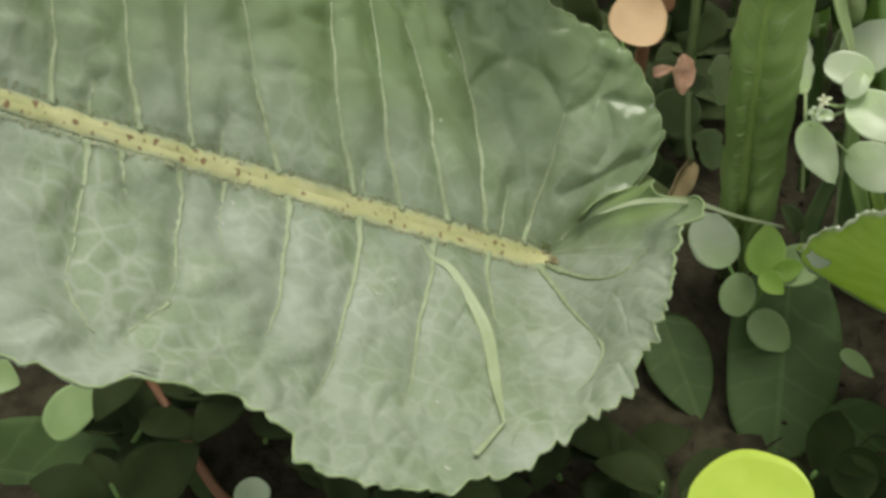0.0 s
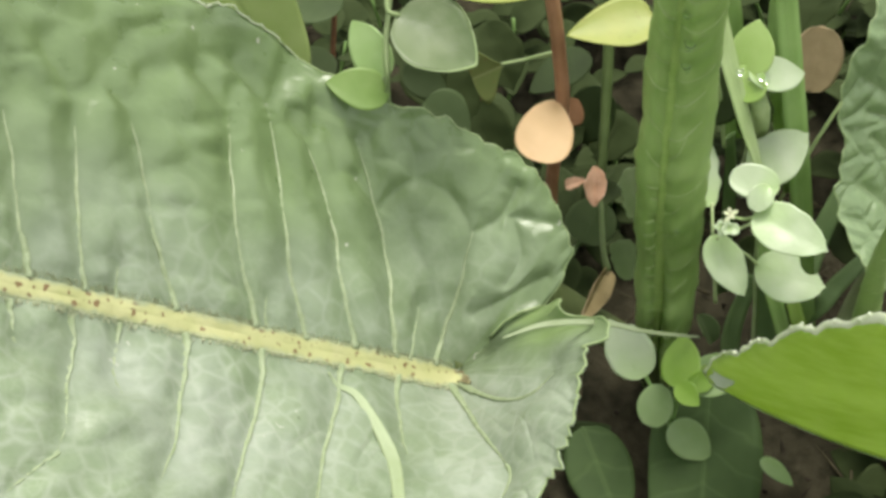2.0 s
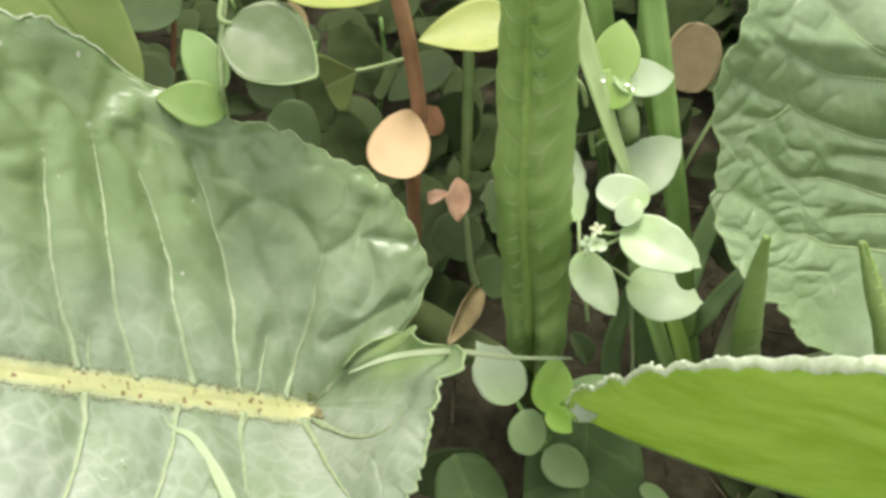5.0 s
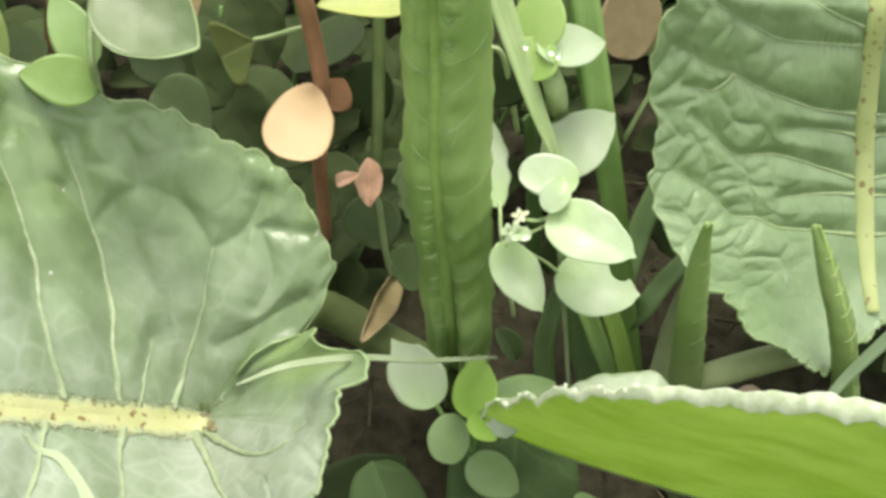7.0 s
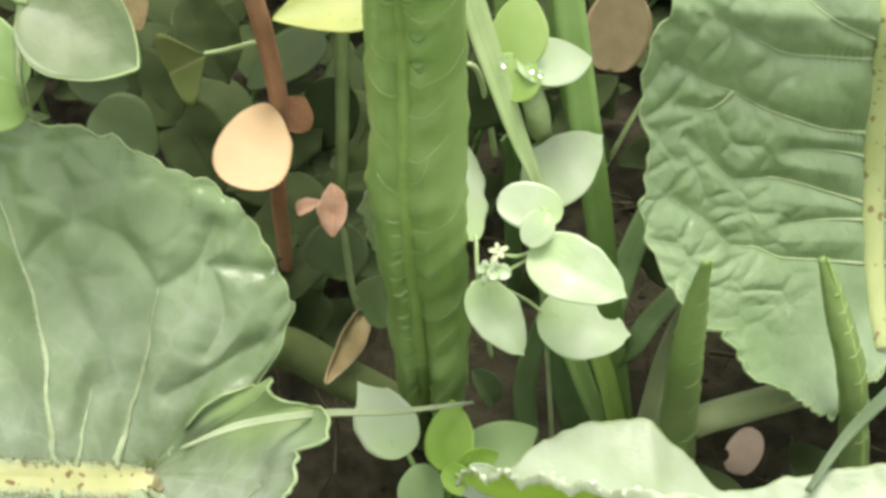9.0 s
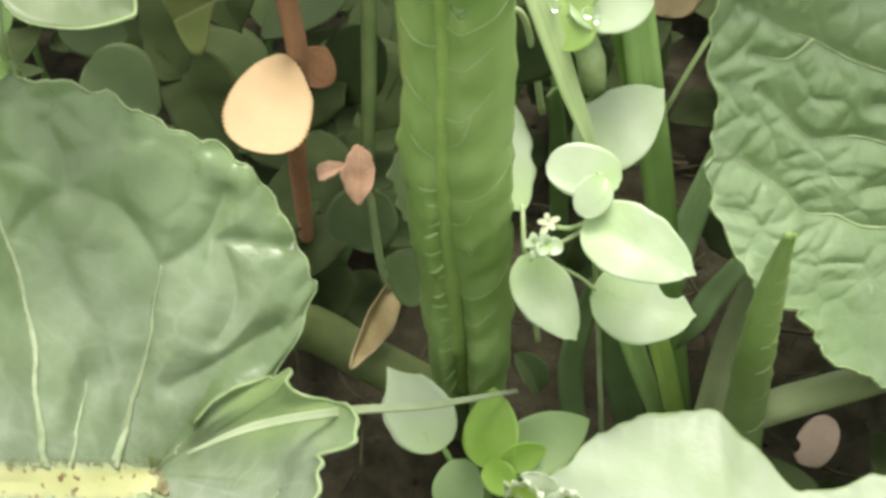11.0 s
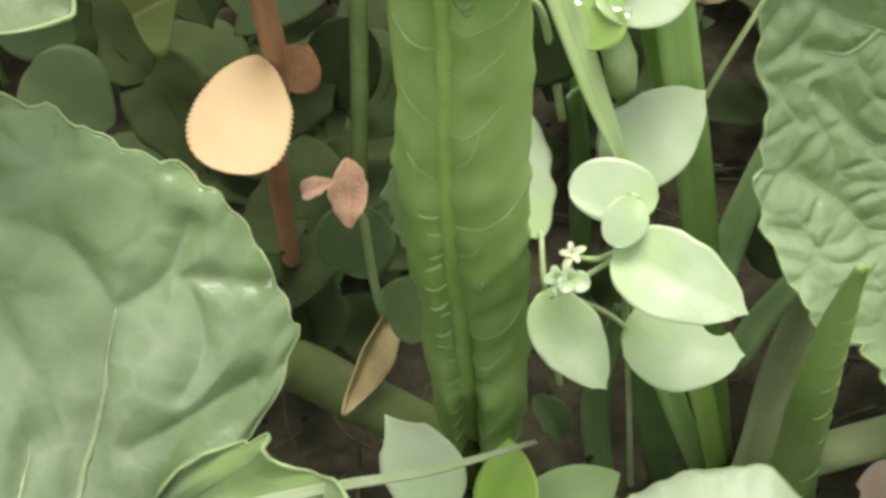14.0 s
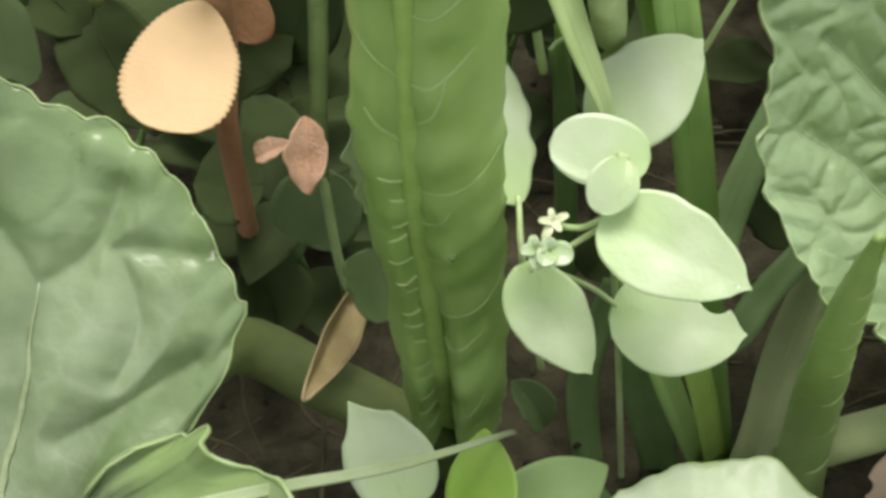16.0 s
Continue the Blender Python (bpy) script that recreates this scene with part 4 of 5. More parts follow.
def cupped_leaf():
    tip = at(-6.5, -29.3, 31)
    leaf = thing("dock_leaf", at(24, -38, 0), "cupped young dock leaf, sunlit yellow-green below, frilled pale margin", "leaf")
    o = leaf.location.copy()

    def fn(s, t):
        v = 2 * t - 1  # -1: near margin, 0: keel, 1: far margin
        S = 84 * s
        a = -6.0 + S
        q = min(S, 42)
        wide = min(1, s * 9) ** 0.6
        keel = Vector((a, -29.5 - 1.6 * (1 - math.exp(-S / 1.5)) - 0.50 * S + 0.003 * S * S, 23 - 1.0 * S + 0.010 * S * S))
        near = Vector((a, interp(S, NEAR_B), interp(S, NEAR_H)))
        far = Vector((a, interp(a, FAR_RIM), 29 - 43 * min(1, S / 14) ** 0.75))
        f = abs(v)
        e = near if v < 0 else far
        p = keel.lerp(e, f)
        sag = (1 - f) * f * 4
        p += Vector((0, -0.8 * sag * wide, -1.5 * sag * wide))
        fr = max(0, f - 0.8) / 0.2
        if v < 0:
            k = max(0.25, 1 - S / 26)
            p.y += fr * k * 1.5 * (abs(math.sin(S * 0.95 + 0.9 * noise.noise(Vector((a * 0.5, 0, 3))))) - 0.55)
            p += Vector((0.5 * noise.noise(Vector((a * 1.1, 2, 0))), 0.6 * noise.noise(Vector((a * 1.5, 6, 0))), 0.9 * noise.noise(Vector((a * 1.3, 9, 0))))) * fr * k
        else:
            p.y += fr * 0.45 * (abs(math.sin(S * 0.40 + 1.5 * noise.noise(Vector((a * 0.2, 0, 9))))) - 0.5)
            p += Vector((0, 0.35 * noise.noise(Vector((a * 0.5, 4, 0))), 0.6 * noise.noise(Vector((a * 0.4, 7, 0))))) * fr
        p.z += 0.5 * noise.noise(Vector((a * 0.3, f * 3, v))) * (1 - fr)
        return at(*p) - o
    # one blade in two materials: backlit yellow-green near, sky-lit paleness far
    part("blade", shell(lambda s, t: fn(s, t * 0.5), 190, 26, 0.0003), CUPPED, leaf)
    part("far_lobe", shell(lambda s, t: fn(s, 0.5 + t * 0.5), 190, 26, 0.0003), CUPPED_UP, leaf, "pale upper side of the cupped blade, its lit look in the colour")

    def rim(s, t):
        # the near margin turned outward, wider away from the tip, with an uneven lower edge
        S = 84 * s
        w = (0.45 + 0.062 * min(S, 26)) * (0.9 + 0.3 * noise.noise(Vector((S * 0.35, 3, 1))) + 0.18 * noise.noise(Vector((S * 1.3, 8, 1))))
        bead = 0.45 * noise.noise(Vector((S * 1.7, t * 2, 5))) * max(0.12, 1 - S / 16)
        return fn(s, 0.0) + dirn(0, -w * t + bead * (1 - t) + 0.1, 0.5 * math.sin(math.pi * min(1, t * 0.9)) + 0.3 + bead * (1 - t)) * 0.001
    part("margin", shell(rim, 300, 8, 0.00012), DEWY, leaf, "uneven pale margin beaded with dew")
    rnd = random.Random(17)
    # opaque pale drops: the sky they reflect is given as their colour
    for k in range(20):
        S = 0.8 + 0.72 * k + rnd.uniform(-0.25, 0.25)
        q = o + fn(S / 84, 0.0) + dirn(rnd.uniform(-0.2, 0.2), rnd.uniform(-0.3, 0.3), 0.3) * 0.001
        part("dew_bead", drop_mesh(rnd.uniform(0.0002, 0.0004), 0.8), DEWY, leaf, "", frame_of(q, q + EX, FACE))
    curl_a, curl_b = at(-2.0, -27.1, 31.0), at(-3.2, -32.7, 30.0)
    part("tip", leaf_mesh((curl_b - curl_a).length, 0.0042, 0.35, 0.45, cup=0.3, crumple=0.08, ragged=0.5, nu=30, nv=14, seed=4.0), CUPPED_UP, leaf, "curled pale leaf tip", frame_of(curl_a, curl_b, dirn(0, 0.7, 1)))
    me, m = tube_mesh([o + fn(i / 120, 1.0) for i in range(121)], (0.00011, 0.00011, 0.00011, 0.00011), 120, 6, rough=0.3)
    part("margin", me, DOCK_EDGE, leaf, "", m)
    me, m = tube_mesh([o + fn(s, 0.5) for s in (0, 0.1, 0.25, 0.45, 0.7, 1)], (0.0003, 0.0005, 0.0006, 0.0007), 30, 8)
    part("midrib", me, CUPPED, leaf, "", m)


cupped_leaf()


# ---- chickweed and other small plants ----
def rib_of(leaf, me_args, length, m, material, r=0.00007):
    """A fine raised midrib as a part of a leaf."""
    p = [Vector((length * s, 0, -r * 0.45 + me_args.get("arch", 0) * length * 4 * s * (1 - s) - me_args.get("droop", 0) * length * s * s + 0.00003)) for s in (0, 0.2, 0.4, 0.6, 0.8, 0.95)]
    me, t = tube_mesh(p, (r * 1.3, r, r * 0.8, r * 0.3), 14, 6, 0.7, face=Vector((0, 0, 1)))
    part("midrib", me, material, leaf, "", m @ t)


def leafs(plant, items, material, name="leaf"):
    """items: base, tip, width mm, face, options."""
    for base, tip, width, face, opt in items:
        o = dict(opt)
        mat = o.pop("mat", material)
        rim = o.pop("rim", None)
        L = (tip - base).length
        me = leaf_mesh(L, width * 0.001, seed=(base.x + tip.y) * 900, **o)
        m = frame_of(base, tip, face)
        leaf = part(name, me, mat, plant, "", m)
        if rim:
            nu, w = o.get("nu", 28), o.get("nv", 12) + 1
            vs = me.vertices
            line = [vs[i * w].co.copy() for i in range(nu // 4, nu + 1)] + [vs[i * w + w - 1].co.copy() for i in range(nu - 1, nu // 4, -1)]
            tube, tm = tube_mesh(line, (0.00005, 0.0001, 0.00014, 0.0003, 0.00012, 0.00006, 0.00005), 70, 6, 0.6, face=Vector((0, 0, 1)))
            part("margin", tube, rim, leaf, "", m @ tm)
        if width > 9.5 and mat in (CHICK_DARK, SHADE_MID, BROAD_DARK, DEEP):
            rib_of(leaf, o, L, m, mat)




def stems(plant, items, material, name="stem"):
    for pts, radii in items:
        me, m = tube_mesh(pts, [r * 0.001 for r in radii], 20, 8, rough=0.05)
        part(name, me, material, plant, "", m)


OV = dict(ova=0.40, cup=0.10, arch=0.03)
RD = dict(p=0.5, q=0.5, cup=0.2, arch=0.05)
SOFT = dict(ova=0.40, cup=0.03, fold=0.05, arch=0.012, crumple=0.016, ragged=0.07, nib=0.08, nu=44, nv=20)

plant = thing("chickweed", at(13.4, -19.4, -66.0), "pale green chickweed sprig with rounded leaves and tiny flowers", "plant")
leafs(plant, [
    (at(5.0, 0.3, -1.0), at(19.0, -6.7, 2.3), 9.8, dirn(-0.1, 0.2, 1), dict(SOFT)),
    (at(-3.3, -4.6, -1.0), at(4.5, -15.8, -5.7), 7.6, dirn(-0.2, 0.5, 1), dict(SOFT)),
    (at(6.6, -10.5, -10.0), at(21.5, -13.1, -14.5), 11.0, dirn(0, 0.35, 1), dict(SOFT, bite=(0.72, 0.13, 1, 0.55))),
    (at(5.1, 8.1, -10.0), at(17.0, 17.9, -14.7), 10.5, dirn(0.2, 0.1, 1), dict(SOFT)),
    (at(10.1, 5.7, -3.0), at(0.2, 7.3, -3.0), 7.0, dirn(-0.2, 0.2, 1), dict(RD, arch=0.05, cup=0.1)),
    (at(7.5, 5.7, 0.0), at(4.5, 0.7, 1.0), 4.6, dirn(0, 0.1, 1), dict(RD)),
    (at(-3.2, 1.3, -4.0), at(-5.8, 18.2, -7.0), 6.0, dirn(0.5, 0.1, 0.9), dict(p=0.4, q=0.5, ragged=0.35, nu=60)),
], CHICK)
stems(plant, [
    ([at(13.3, -47.2, -66.0), at(10.2, -19.3, -38.0), at(7.5, -3.2, -14.0), at(7.9, 4.7, -4.0), at(6.9, 6.0, -2.0)], (0.4, 0.42, 0.45, 0.5)),
    ([at(7.7, 0.8, -8.0), at(3.5, -0.8, -2.0), at(0.1, -0.4, -0.5)], (0.4, 0.35, 0.3)),
    ([at(7.7, -0.0, -9.0), at(1.9, -3.0, -4.0), at(-2.0, -5.0, -1.5)], (0.35, 0.3, 0.3)),
    ([at(0.2, -5.2, -6.0), at(4.6, -7.3, -9.0), at(7.3, -9.3, -10.0)], (0.35, 0.3, 0.3)),
    ([at(0.1, -17.0, -20.0), at(-2.4, -4.7, -4.0), at(-2.8, 2.2, -4.0)], (0.4, 0.35, 0.3)),
], PALE_STEM)


def flower(plant, p, r, wide, count, material, label):
    for k in range(count):
        a = 6.283 / count * k + r * 900
        d = dirn(math.cos(a), math.sin(a), 0.25 + 0.5 * (k % 2))
        L = r * (0.75 + 0.35 * (k % 3) / 2)
        me = leaf_mesh(L, L * wide, 0.5, 0.6, cup=0.3, arch=0.15, nu=12, nv=6, thick=0.00012)
        part("petal", me, material, plant, label if k == 0 else "", frame_of(p, p + d.normalized() * L, dirn(0, 0.2, 1)))


for p, r in ((at(12.4, -14.6, -11.6), 0.00030), (at(14.5, -15.2, -12.4), 0.00035), (at(16.2, -14.9, -12.8), 0.00025), (at(17.6, -6.3, 2.9), 0.00032)):
    part("water_drop", drop_mesh(r, 0.7), WATER, plant, "clear water drop", frame_of(p, p + EX, FACE))
flower(plant, at(0.3, -0.2, 0.0), 0.0019, 0.30, 5, CREAM, "cream petal")
flower(plant, at(0.0, -3.0, 1.0), 0.0021, 0.95, 3, CHICK, "pale green sepal")
flower(plant, at(-1.5, -2.7, 1.0), 0.0019, 0.6, 4, CHICK, "")

plant = thing("chickweed", at(10.5, 13.9, -70.0), "fresh green chickweed shoot carrying clear water drops", "plant")
leafs(plant, [
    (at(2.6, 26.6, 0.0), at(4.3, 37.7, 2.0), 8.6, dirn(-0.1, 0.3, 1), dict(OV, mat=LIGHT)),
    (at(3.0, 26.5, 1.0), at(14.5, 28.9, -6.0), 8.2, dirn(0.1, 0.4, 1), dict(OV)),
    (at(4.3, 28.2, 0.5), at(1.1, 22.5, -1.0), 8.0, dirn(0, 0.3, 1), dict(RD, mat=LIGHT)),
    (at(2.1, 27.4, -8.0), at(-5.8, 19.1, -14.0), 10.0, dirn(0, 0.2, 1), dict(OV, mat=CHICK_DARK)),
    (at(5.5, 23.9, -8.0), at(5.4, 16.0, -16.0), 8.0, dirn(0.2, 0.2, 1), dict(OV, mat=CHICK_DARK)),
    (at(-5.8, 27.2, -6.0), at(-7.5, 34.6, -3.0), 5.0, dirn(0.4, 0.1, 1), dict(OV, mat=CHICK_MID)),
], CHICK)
stems(plant, [([at(11.2, 11.0, -84.0), at(7.1, 19.0, -14.0), at(4.9, 24.4, -4.0), at(3.1, 27.0, 0.0)], (1.6, 2.0, 1.8, 1.0)),
              ([at(0.5, 14.8, -18.0), at(-2.3, 26.5, -8.0), at(-5.8, 28.0, -6.0)], (0.5, 0.5, 0.4))], PALE_STEM)
for p, r in ((at(1.0, 27.1, 3.5), 0.00075), (at(5.2, 26.5, 2.5), 0.00085), (at(6.3, 25.7, 2.0), 0.0006)):
    part("water_drop", drop_mesh(r, 0.8), WATER, plant, "clear water drop", frame_of(p, p + EX, FACE))

plant = thing("chickweed", at(-4.9, -39.8, -52.0), "low cluster of fresh green rounded chickweed leaves", "plant")
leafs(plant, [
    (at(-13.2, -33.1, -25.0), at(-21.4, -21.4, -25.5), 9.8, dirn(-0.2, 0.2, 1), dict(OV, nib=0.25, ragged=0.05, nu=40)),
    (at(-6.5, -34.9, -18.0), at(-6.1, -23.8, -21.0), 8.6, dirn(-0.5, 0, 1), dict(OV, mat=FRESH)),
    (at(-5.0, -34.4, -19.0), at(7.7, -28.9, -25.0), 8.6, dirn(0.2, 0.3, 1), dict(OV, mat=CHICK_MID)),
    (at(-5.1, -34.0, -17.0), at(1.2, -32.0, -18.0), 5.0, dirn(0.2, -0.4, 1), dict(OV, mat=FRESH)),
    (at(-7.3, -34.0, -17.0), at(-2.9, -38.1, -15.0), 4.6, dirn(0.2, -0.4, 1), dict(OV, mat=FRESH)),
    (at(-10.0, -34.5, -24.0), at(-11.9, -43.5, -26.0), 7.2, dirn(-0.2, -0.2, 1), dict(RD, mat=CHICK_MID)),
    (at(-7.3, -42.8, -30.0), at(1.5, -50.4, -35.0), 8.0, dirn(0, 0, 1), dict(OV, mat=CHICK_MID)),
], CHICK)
leafs(plant, [(at(-36.0, -60.0, -44.0), at(-19.5, -45.0, -46.0), 17.0, dirn(0.1, 0.3, 1), dict(OV, ragged=0.1, nu=40, mat=CHICK_DARK))], CHICK)
stems(plant, [([at(-6.6, -56.7, -60.0), at(-24.0, -60.0, -54.0), at(-36.0, -60.0, -44.0)], (0.6, 0.6, 0.5))], STEM)
stems(plant, [([at(-6.6, -56.7, -60.0), at(-7.0, -42.6, -34.0), at(-6.3, -35.1, -19.0)], (0.8, 0.8, 0.7)),
              ([at(-7.1, -41.8, -30.0), at(-10.9, -37.1, -26.0), at(-13.2, -33.1, -25.0)], (0.5, 0.5, 0.4))], STEM)

plant = thing("chickweed", at(-77.2, 20.0, -60.0), "pale green chickweed plant with broad heart-shaped leaves", "plant")
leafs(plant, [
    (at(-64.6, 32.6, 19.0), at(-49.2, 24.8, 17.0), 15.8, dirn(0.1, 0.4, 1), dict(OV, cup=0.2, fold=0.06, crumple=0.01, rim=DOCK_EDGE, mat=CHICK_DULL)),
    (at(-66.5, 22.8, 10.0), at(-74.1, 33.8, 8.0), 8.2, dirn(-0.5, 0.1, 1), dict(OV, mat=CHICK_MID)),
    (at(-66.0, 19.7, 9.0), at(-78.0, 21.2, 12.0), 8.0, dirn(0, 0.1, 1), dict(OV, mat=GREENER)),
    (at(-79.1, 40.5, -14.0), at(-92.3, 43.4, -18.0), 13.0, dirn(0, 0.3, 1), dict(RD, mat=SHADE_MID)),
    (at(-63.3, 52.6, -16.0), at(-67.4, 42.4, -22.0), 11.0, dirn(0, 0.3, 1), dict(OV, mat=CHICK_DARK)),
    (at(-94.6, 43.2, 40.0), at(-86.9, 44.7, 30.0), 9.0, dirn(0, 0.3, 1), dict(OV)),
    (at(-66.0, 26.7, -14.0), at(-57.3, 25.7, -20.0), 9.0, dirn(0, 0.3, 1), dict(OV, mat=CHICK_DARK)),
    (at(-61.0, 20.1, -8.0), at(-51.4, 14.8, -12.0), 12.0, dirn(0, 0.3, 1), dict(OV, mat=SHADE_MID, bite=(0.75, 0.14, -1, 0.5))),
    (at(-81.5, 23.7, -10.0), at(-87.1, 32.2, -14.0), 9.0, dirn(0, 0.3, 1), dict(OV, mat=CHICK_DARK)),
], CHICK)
stems(plant, [([at(-80.1, 17.5, -80.0), at(-67.1, 19.5, 5.0), at(-66.9, 29.0, 12.0), at(-68.4, 44.4, 4.0), at(-80.0, 54.8, -4.0)], (0.5, 0.55, 0.55, 0.5, 0.5)),
              ([at(-67.6, 42.0, 5.0), at(-66.4, 34.8, 16.0), at(-63.8, 33.1, 19.0)], (0.6, 0.5, 0.5)),
              ([at(-68.3, 42.7, 4.0), at(-60.6, 48.1, -4.0), at(-52.1, 54.6, -8.0)], (0.7, 0.6, 0.6)),
              ([at(-66.4, 17.8, 6.0), at(-66.8, 22.8, 10.0)], (0.6, 0.6))], DULL_STEM)

plant = thing("spurge", at(-81.0, 12.0, -60.0), "thin bare red-brown weed stem between chickweed leaves", "plant")
stems(plant, [([at(-81.0, 12.0, -62.0), at(-81.4, 25.3, -24.0), at(-81.6, 40.2, -20.0), at(-82.5, 54.0, -18.0)], (0.6, 0.6, 0.6, 0.5))], DARK_BROWN)

# the spurge with a red stem and yellowed leaves
plant = thing("spurge", at(-36.6, -14.6, -66.0), "red-stemmed weed with yellowed lower leaves", "plant")
stems(plant, [([at(-37.9, -17.7, -84.0), at(-34.8, -3.2, -46.0), at(-34.4, 9.5, -26.0), at(-32.9, 20.9, -14.0), at(-34.2, 31.9, -2.0), at(-36.0, 40.2, 10.0), at(-38.8, 52.0, 16.0)], (1.1, 1.3, 1.4, 1.45, 1.5, 1.5, 1.5))], RED)
leafs(plant, [
    (at(-34.7, 22.4, -11.5), at(-37.2, 9.0, -3.8), 11.3, dirn(0.1, 0.3, 1), dict(p=0.70, q=0.38, cup=0.08, arch=0.02, serr=0.026, mat=YELLOW, nv=14, nu=120, ragged=0.03)),
    (at(-37.9, 40.4, 8.0), at(-57.4, 40.7, 18.0), 9.5, dirn(0.1, 0.4, 1), dict(p=0.9, q=0.5, cup=0.2, mat=LIME)),
    (at(-32.6, 33.4, 2.0), at(-15.8, 37.7, 0.0), 10.8, dirn(0.1, 0.4, 1), dict(p=1.0, q=0.45, cup=0.2, mat=LIME)),
    (at(-61.9, 45.5, -30.0), at(-57.9, 36.0, -33.0), 7.0, dirn(0.2, 0.2, 1), dict(OV, mat=WITHER)),
    (at(-50.4, 30.3, -37.0), at(-55.2, 22.0, -39.0), 6.0, dirn(0.2, 0.2, 1), dict(OV, mat=DARK_BROWN)),
    (at(-32.6, 18.9, -20.0), at(-29.8, 24.2, -22.0), 6.5, dirn(0.3, 0, 1), dict(OV, mat=DARK_BROWN)),
], LIME)
stems(plant, [([at(-34.9, 30.9, -4.0), at(-42.6, 31.3, -20.0), at(-45.9, 31.3, -24.0)], (0.5, 0.45, 0.4))], PALE_STEM)
leafs(plant, [(at(-45.3, 31.3, -24.0), at(-52.4, 28.5, -28.0), 12.5, dirn(0.3, 0, 1), dict(p=1.9, q=0.65, cup=0.12, fold=0.1, nu=40, mat=OLIVE)),
              (at(-27.6, 35.8, -34.0), at(-40.1, 26.3, -31.0), 8.5, dirn(-0.2, 0.2, 1), dict(OV, mat=CHICK_DARK))], CHICK_MID)

# the green stem with withered leaves
plant = thing("wilted_weed", at(-24.9, -24.5, -58.0), "thin green weed stem with curled brown withered leaves", "plant")
stems(plant, [([at(-22.9, 77.0, -10.0), at(-23.7, 48.6, -18.0), at(-23.9, 21.2, -24.0), at(-24.2, 9.5, -26.0), at(-23.9, 2.6, -30.0), at(-22.9, -6.1, -36.0), at(-22.3, -11.2, -40.0)], (1.2, 1.2, 1.15, 1.0, 0.6, 0.5, 0.5))], WILT_STEM)
stems(plant, [([at(-24.3, 6.0, -28.0), at(-23.9, 2.6, -29.6), at(-22.9, -6.1, -35.2), at(-21.6, -10.6, -39.4)], (0.45, 0.55, 0.6, 0.75))], DULL_STEM, "leaf_stalk")
leafs(plant, [
    (at(-21.6, -10.4, -40.0), at(-28.3, -22.6, -35.0), 4.8, dirn(0.9, 0.3, 0.6), dict(p=0.42, q=0.9, fold=0.9, droop=-0.16, twist=0.25, crumple=0.03, rim=TAN, mat=WITHER)),
    (at(-25.6, 10.6, -25.0), at(-25.3, 1.9, -25.0), 4.3, dirn(0.3, 0, 1), dict(p=0.75, q=0.85, fold=1.0, twist=0.5, crumple=0.13, ragged=0.2, nu=40, nv=18, mat=BROWN)),
    (at(-27.3, 7.6, -27.0), at(-31.6, 6.1, -28.0), 2.6, dirn(0, 0.5, 1), dict(p=0.9, q=0.4, fold=0.6, crumple=0.12, ragged=0.3, mat=BROWN)),
    (at(-23.7, 4.2, -38.0), at(-27.3, -4.8, -42.0), 11.0, dirn(0.1, 0.3, 1), dict(RD, mat=SHADE_MID)),
    (at(-23.2, 27.2, -30.0), at(-30.4, 17.2, -42.0), 11.0, dirn(0.1, 0.3, 1), dict(OV, mat=CHICK_DARK)),
    (at(-17.1, -12.9, -30.0), at(-19.7, -4.7, -29.0), 6.0, dirn(0.3, 0.1, 1), dict(p=0.4, q=0.25, cup=0.2, ragged=0.3, mat=SHADE_MID)),
    (at(-17.2, -0.3, -20.0), at(-19.0, 9.5, -16.0), 4.5, dirn(0.3, 0.1, 1), dict(p=0.4, q=0.3, cup=0.2, ragged=0.5, nu=50, mat=CHICK_DULL)),
], BROWN)

# ---- upright rolled shoots ----
for pts, r in (([at(33.5, -39.0, -50.0), at(31.0, -20.8, -24.0), at(29.7, -9.0, -4.0), at(29.2, -1.3, 9.5)], (3.4, 3.0, 2.1, 0.6)),
               ([at(61.5, -38.6, -36.0), at(57.7, -21.0, -22.0), at(53.6, -8.8, -16.0), at(50.4, -1.0, -12.0)], (2.6, 2.5, 2.0, 0.6))):
    sh = thing("dock_shoot", pts[0], "tightly rolled young green dock leaf standing upright", "leaf", "dock shoots")
    me, m = tube_mesh(pts, [x * 0.001 for x in r], 40, 16, 0.75, rough=0.17)
    part("rolled_blade", me, SHOOT, sh, "", m)
    me, m = tube_mesh([p + dirn(0.0008, 0, 0.0016 - 0.0004 * k) for k, p in enumerate(pts)], (0.0007, 0.0006, 0.0005, 0.0002), 30, 8, rough=0.2)
    part("margin", me, STRIP_RIB, sh, "", m)
    line = smooth_path(pts, 20)
    for k in range(3, 17, 2):
        d = (line[k + 1] - line[k - 1]).normalized()
        z = (FACE - d * FACE.dot(d)).normalized()
        y = z.cross(d)
        rr = 0.001 * interp(k / 20, [(i / 3, v) for i, v in enumerate(r)])
        arc = [line[k] + y * rr * math.sin(a) + z * rr * 0.77 * math.cos(a) + d * 0.0012 * abs(a) for a in (-1.1, -0.6, -0.15, 0.25)]
        me, m = tube_mesh(arc, (0.00005, 0.00009, 0.0001, 0.00006), 12, 6)
        part("vein", me, STRIP_VEIN, sh, "", m)

